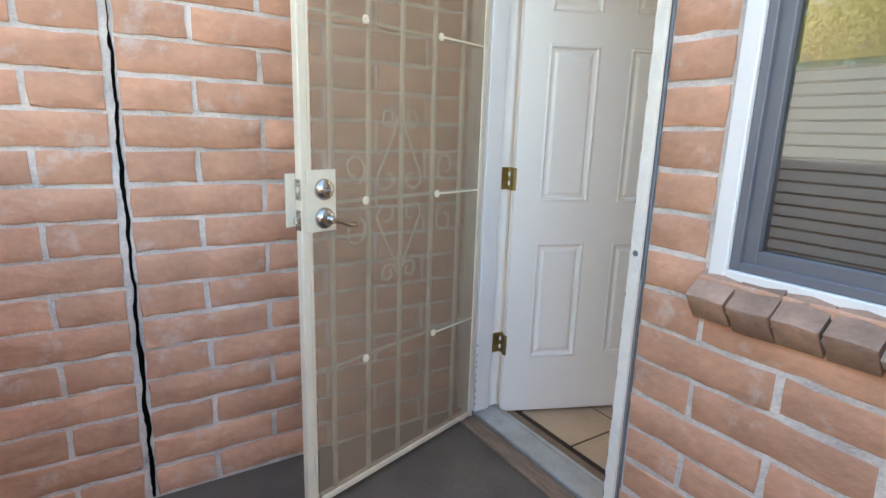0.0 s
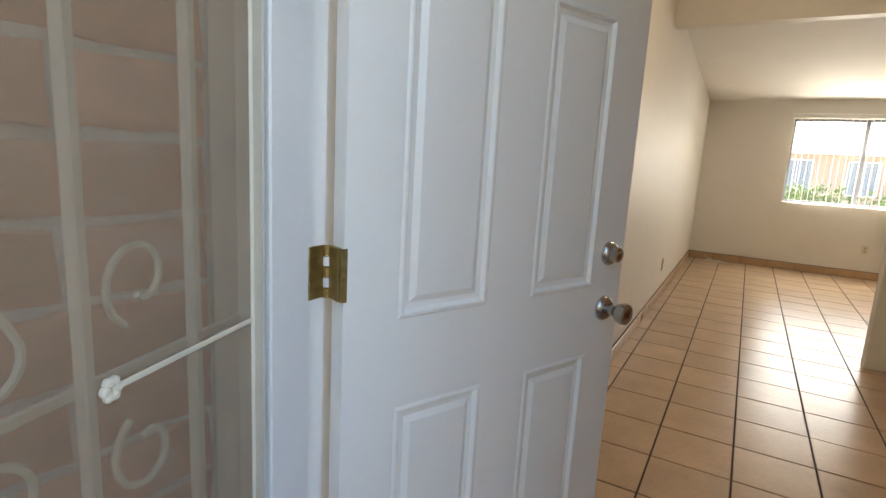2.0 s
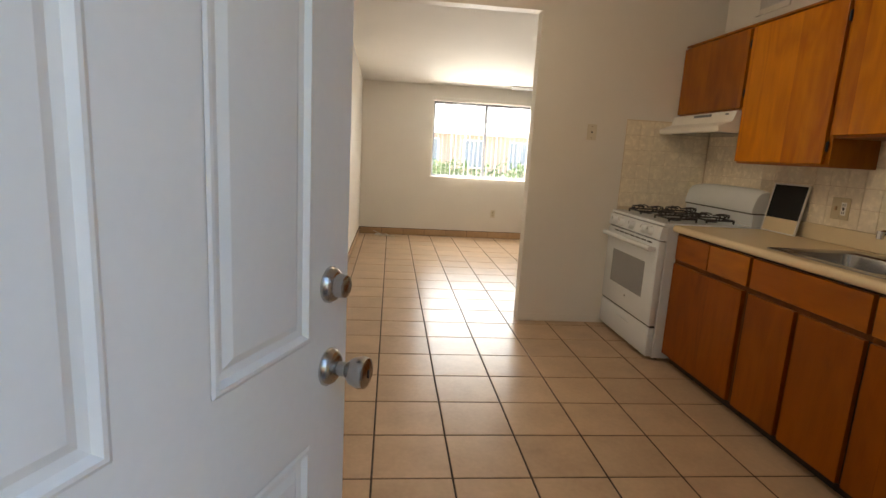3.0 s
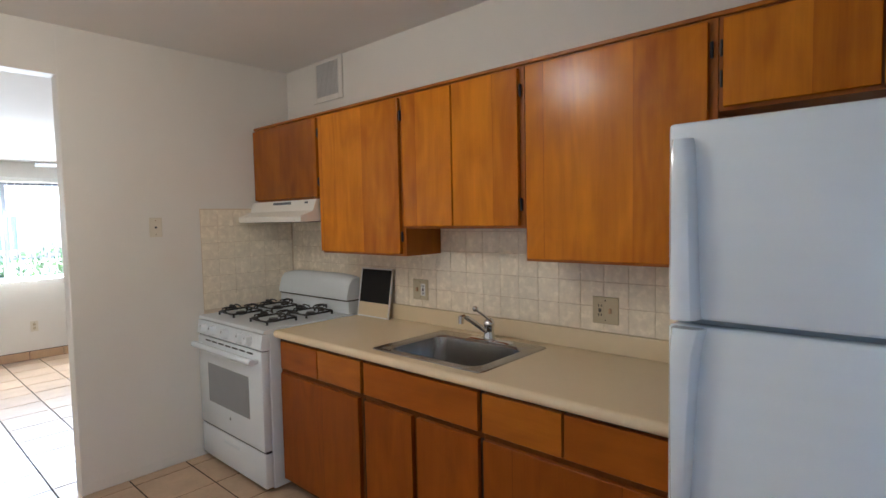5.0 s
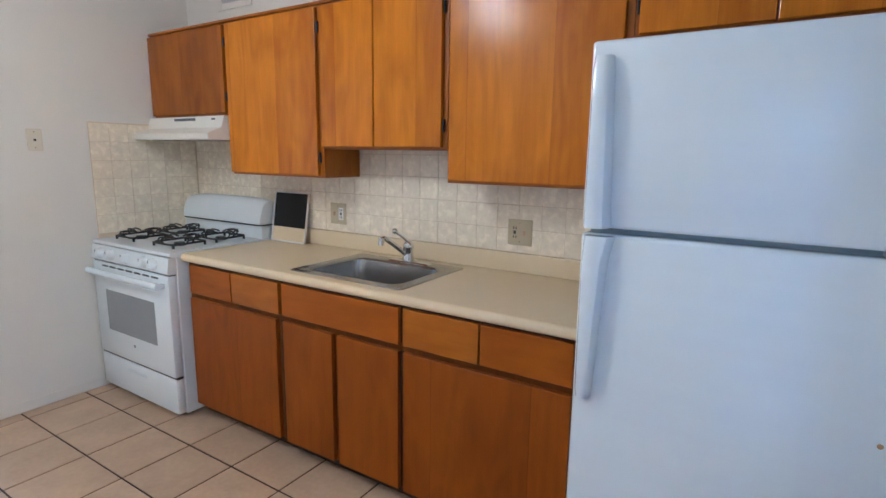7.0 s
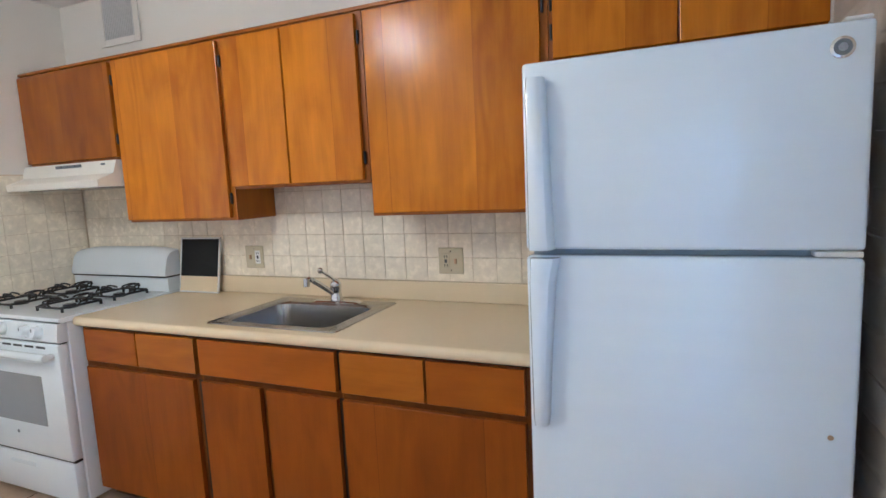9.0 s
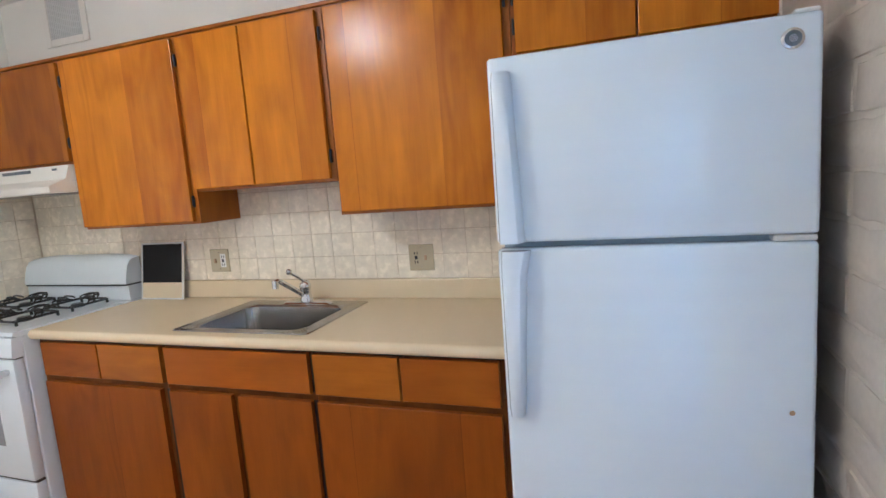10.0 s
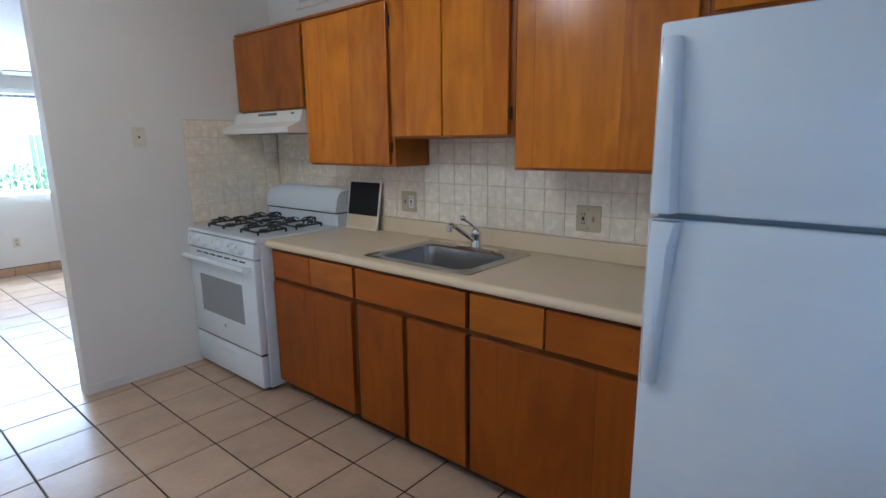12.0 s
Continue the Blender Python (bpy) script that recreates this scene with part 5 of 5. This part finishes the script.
def brick_mesh(length, high, deep, material, rough=0.0032):
    bm = bmesh.new()
    n = max(2, round(length / 0.05))
    l2, h2 = length / 2, high / 2
    line = [(-l2 + length * i / n, -h2) for i in range(n)] + [(l2, -h2), (l2, 0.0)] + [(l2 - length * i / n, h2) for i in range(n)] + [(-l2, h2), (-l2, 0.0)]
    line = [(x + random.uniform(-rough, rough), z + random.uniform(-rough, rough)) for x, z in line]
    rings = []
    for inset, y in ((0.0060, 0.0), (0.0015, -0.004), (0.0, -deep)):
        ring = []
        for x, z in line:
            k = random.uniform(0.5, 1.6) if y > -0.01 else 1.0
            ring.append(bm.verts.new((x - math.copysign(min(abs(x), inset * k), x), y + (random.uniform(-0.0025, 0.0005) if y == 0 else 0), z - math.copysign(min(abs(z), inset * k), z))))
        rings.append(ring)
    mid = bm.verts.new((random.uniform(-0.1, 0.1) * length, 0.001, 0.0))
    for k in range(len(line)):
        j = (k + 1) % len(line)
        bm.faces.new((rings[0][k], rings[0][j], mid))
        for a, b in zip(rings, rings[1:]):
            bm.faces.new((a[k], b[k], b[j], a[j]))
    return to_mesh("brick", bm, material, True)


def variants(length, high, deep, material, count=5):
    return [brick_mesh(length, high, deep, material) for _ in range(count)]


BRICKS = {}


def brick(parent, a, b, row, face, axis, material=M_BRICK, deep=0.03, name="brick"):
    """A brick from a to b along a wall; its outer face stands at face. axis: 'y-' faces -y, 'x-' faces -x, 'x+' faces +x."""
    key = (round(b - a, 2), material.name, deep)
    if key not in BRICKS:
        BRICKS[key] = variants(b - a, PITCH - 0.0105, deep, material)
    turn = {"y-": 180, "x-": 90, "x+": -90}[axis]
    mid, z = (a + b) / 2, (row + 0.5) * PITCH + random.uniform(-0.0015, 0.0015)
    off = random.uniform(-0.003, 0.002)
    if axis == "y-":
        p = (mid, face + off, z)
    else:
        p = (face + (off if axis == "x-" else -off), mid, z)
    return piece(name, random.choice(BRICKS[key]), parent, pose(*p, random.uniform(-0.4, 0.4), 0, turn + random.uniform(-0.25, 0.25)))


J = 0.0068   # half a joint
for row in range(24):
    odd = row % 2
    # right of the crack
    x = -1.375
    cuts = ([-0.98, -0.57, -0.16] if odd else [-1.18, -0.77, -0.36]) + [-0.158 if not odd else None]
    cuts = [c for c in cuts if c is not None]
    for c in cuts:
        if c - J - x > 0.08:
            brick(wall_porch, x, c - J, row, 2.90, "y-")
        x = c + J
    # left of it
    x = -1.410
    for c in ([-1.80, -2.012] if odd else [-1.595, -2.005]):
        brick(wall_porch, c + J, x, row, 2.90, "y-")
        x = c - J
    # beside the entrance and below the window
    if row * PITCH < WZ0 - 0.13:
        y = 1.964
        for c in ([1.79, 1.38, 0.97, 0.56] if odd else [1.59, 1.18, 0.77, 0.36]):
            brick(wall_west, c + J, y, row, -0.20, "x-")
            y = c - J
    else:
        brick(wall_west, 1.797, 1.964, row, -0.20, "x-")
# dark crack between the two stretches of wall
bm = bmesh.new()
vs = []
for i in range(141):
    z = 2.5 * i / 140
    wob = 0.012 * noise.noise((0, 0, z * 4.0)) + 0.007 * noise.noise((3, 0, z * 13.0)) + 0.004 * noise.noise((9, 0, z * 41.0))
    half = 0.0040 + 0.0080 * abs(noise.noise((7, 0, z * 5.0))) + 0.0025 * abs(noise.noise((2, 0, z * 30.0)))
    half *= 1.0 if z < 1.47 else 0.25
    vs.append([bm.verts.new((-1.387 - wob + s * half, y, z)) for s, y in ((-1, 2.9030), (1, 2.9030), (1, 2.9095), (-1, 2.9095))])
for a, b in zip(vs, vs[1:]):
    for k in range(4):
        bm.faces.new((a[k], a[(k + 1) % 4], b[(k + 1) % 4], b[k]))
part("crack", bm, M_CRACK, wall_porch, "long dark vertical crack through the joint")
# sloping brick sill
me = [brick_mesh(0.094, 0.088, 0.13, M_SILLBRICK, 0.004) for _ in range(4)]
for i in range(8):
    y = 1.800 - 0.049 - i * 0.0985
    piece("sill_brick", random.choice(me), wall_west, pose(-0.243 + random.uniform(-0.003, 0.003), y, 0.838, -38, 0, 90))
part("sill_mortar", prism(bmesh.new(), [(-0.19, 0.893), (-0.226, 0.878), (-0.244, 0.852), (-0.215, 0.828), (-0.19, 0.828)], 1.05, 1.803, "y"), M_MORTAR, wall_west)
part("sill_ledge", bx(-0.222, -0.187, 1.05, 1.80, 0.893, 0.9165, 0.004), M_BRICK, wall_west)
# white painted bricks beside the refrigerator
for row in range(24):
    y = 0.01
    for c in ([0.30, 0.62] if row % 2 else [0.10, 0.50, 0.65]):
        if row * PITCH < 2.42 and c - y > 0.1:
            brick(wall_paint, y + J + 0.002, c - J - 0.002, row, 0.005, "x+", M_PAINTBRICK, 0.02, "painted_brick")
        y = c
    if WZ0 - 0.1 <= row * PITCH < 2.42:
        for a, b in (((0.63, 1.02),) if row % 2 else ((0.66, 0.83), (0.84, 1.10))):
            brick(wall_paint, a + J, b - J, row, 0.005, "x+", M_PAINTBRICK, 0.02, "painted_brick")
    if row * PITCH < WZ0 - 0.1:
        for a, b in (((0.66, 1.05), (1.06, 1.45), (1.46, 1.85)) if row % 2 else ((0.66, 0.85), (0.86, 1.25), (1.26, 1.65), (1.66, 1.95))):
            brick(wall_paint, a + J, b - J, row, 0.005, "x+", M_PAINTBRICK, 0.02, "painted_brick")

# floor tiles on one lattice through both rooms
T, G = 0.32, 0.0041
TILES = {}


def floor_tile(x0, x1, y0, y1):
    key = (round(x1 - x0, 3), round(y1 - y0, 3))
    if key not in TILES:
        w, h = (x1 - x0) / 2 - G, (y1 - y0) / 2 - G
        TILES[key] = to_mesh("floor_tile", bx(-w, w, -h, h, -0.014, 0.0, 0.0018), M_TILE)
    piece("floor_tile", TILES[key], floor, pose((x0 + x1) / 2, (y0 + y1) / 2, random.uniform(-0.0006, 0.0006), random.uniform(-0.09, 0.09), random.uniform(-0.09, 0.09), 0))


for i in range(-1, 25):
    for j in range(-4, 10):
        x0, y0 = 0.08 + (i - 0) * T - 0.0, 0.82 + (j - 3) * T
        x0, x1, y0, y1 = max(x0, 0.051), min(x0 + T, FX), max(y0, -1.28), min(y0 + T, LW)
        kitchen = x1 <= PX + 0.12
        if x1 - x0 < 0.03 or y1 - y0 < 0.03 or (kitchen and y1 < 0.45):
            continue
        floor_tile(x0, x1, max(y0, 0.40) if kitchen and y0 < 0.40 else y0, y1)

# tile baseboards
bb = structure("baseboard", box(bx(0.85, FX - 0.006, LW - 0.006, LW, 0.0, 0.0985), FX - 0.0055, FX - 0.0003, -1.28, LW - 0.0003, 0.0, 0.0985), M_GROUT, "tan tile baseboard along the long wall and under the window")
me = to_mesh("base_tile", bx(-0.158, 0.158, -0.0105, 0.0, 0.003, 0.092, 0.002), M_BASETILE)
for i in range(21):
    piece("base_tile", me, bb, pose(1.01 + i * 0.32, LW - 0.001, 0))
for i in range(12):
    piece("base_tile", me, bb, pose(FX - 0.001, LW - 0.17 - i * 0.32, 0, 0, 0, -90))
structure("skirting", bx(PX - 0.005, PX - 0.001, 0.72, 1.366, 0.002, 0.06, 0.003), M_WALL, "low white painted skirting on the partition")

# marbled tiles behind the range and the worktop
sb = structure("splashback", bx(0.78, PX - 0.003, 0.0005, 0.003, 0.90, 1.60), M_LGROUT, "cream marbled ceramic tiles with pale grout")
part("side_grout", bx(PX - 0.0035, PX - 0.0008, 0.004, 0.662, 0.90, 1.575), M_LGROUT, sb)
part("corner_caulk", bx(3.679, PX - 0.0066, 0.0035, 0.0072, 0.986, 1.60), M_LGROUT, sb)
S, SZ = 0.108, 0.1070
me = [to_mesh("wall_tile", bx(-S / 2 + 0.0010, S / 2 - 0.0010, 0.0, 0.0062, -SZ / 2 + 0.0012, SZ / 2 - 0.0012, 0.0012), M_SPLASH) for _ in range(2)]
z0 = 0.986
for r in range(6):
    for k in range(-9, 18):
        x = 1.737 + (k + 0.5) * S
        z = z0 + (r + 0.5) * SZ
        if x < 0.80 or x > PX - 0.055 or (r > 4 and x < 2.95) or (r > 2 and (x < 1.5 or 2.26 < x < 2.93)):
            continue
        piece("wall_tile", me[k % 2], sb, pose(x, 0.0005, z, random.uniform(-0.2, 0.2), 0, random.uniform(-0.2, 0.2)))
    for k in range(6):
        piece("wall_tile", me[k % 2], sb, pose(PX - 0.0008, 0.012 + (k + 0.5) * S, 0.93 + (r + 0.5) * 0.1065, random.uniform(-0.2, 0.2), 0, 90 + random.uniform(-0.2, 0.2)))
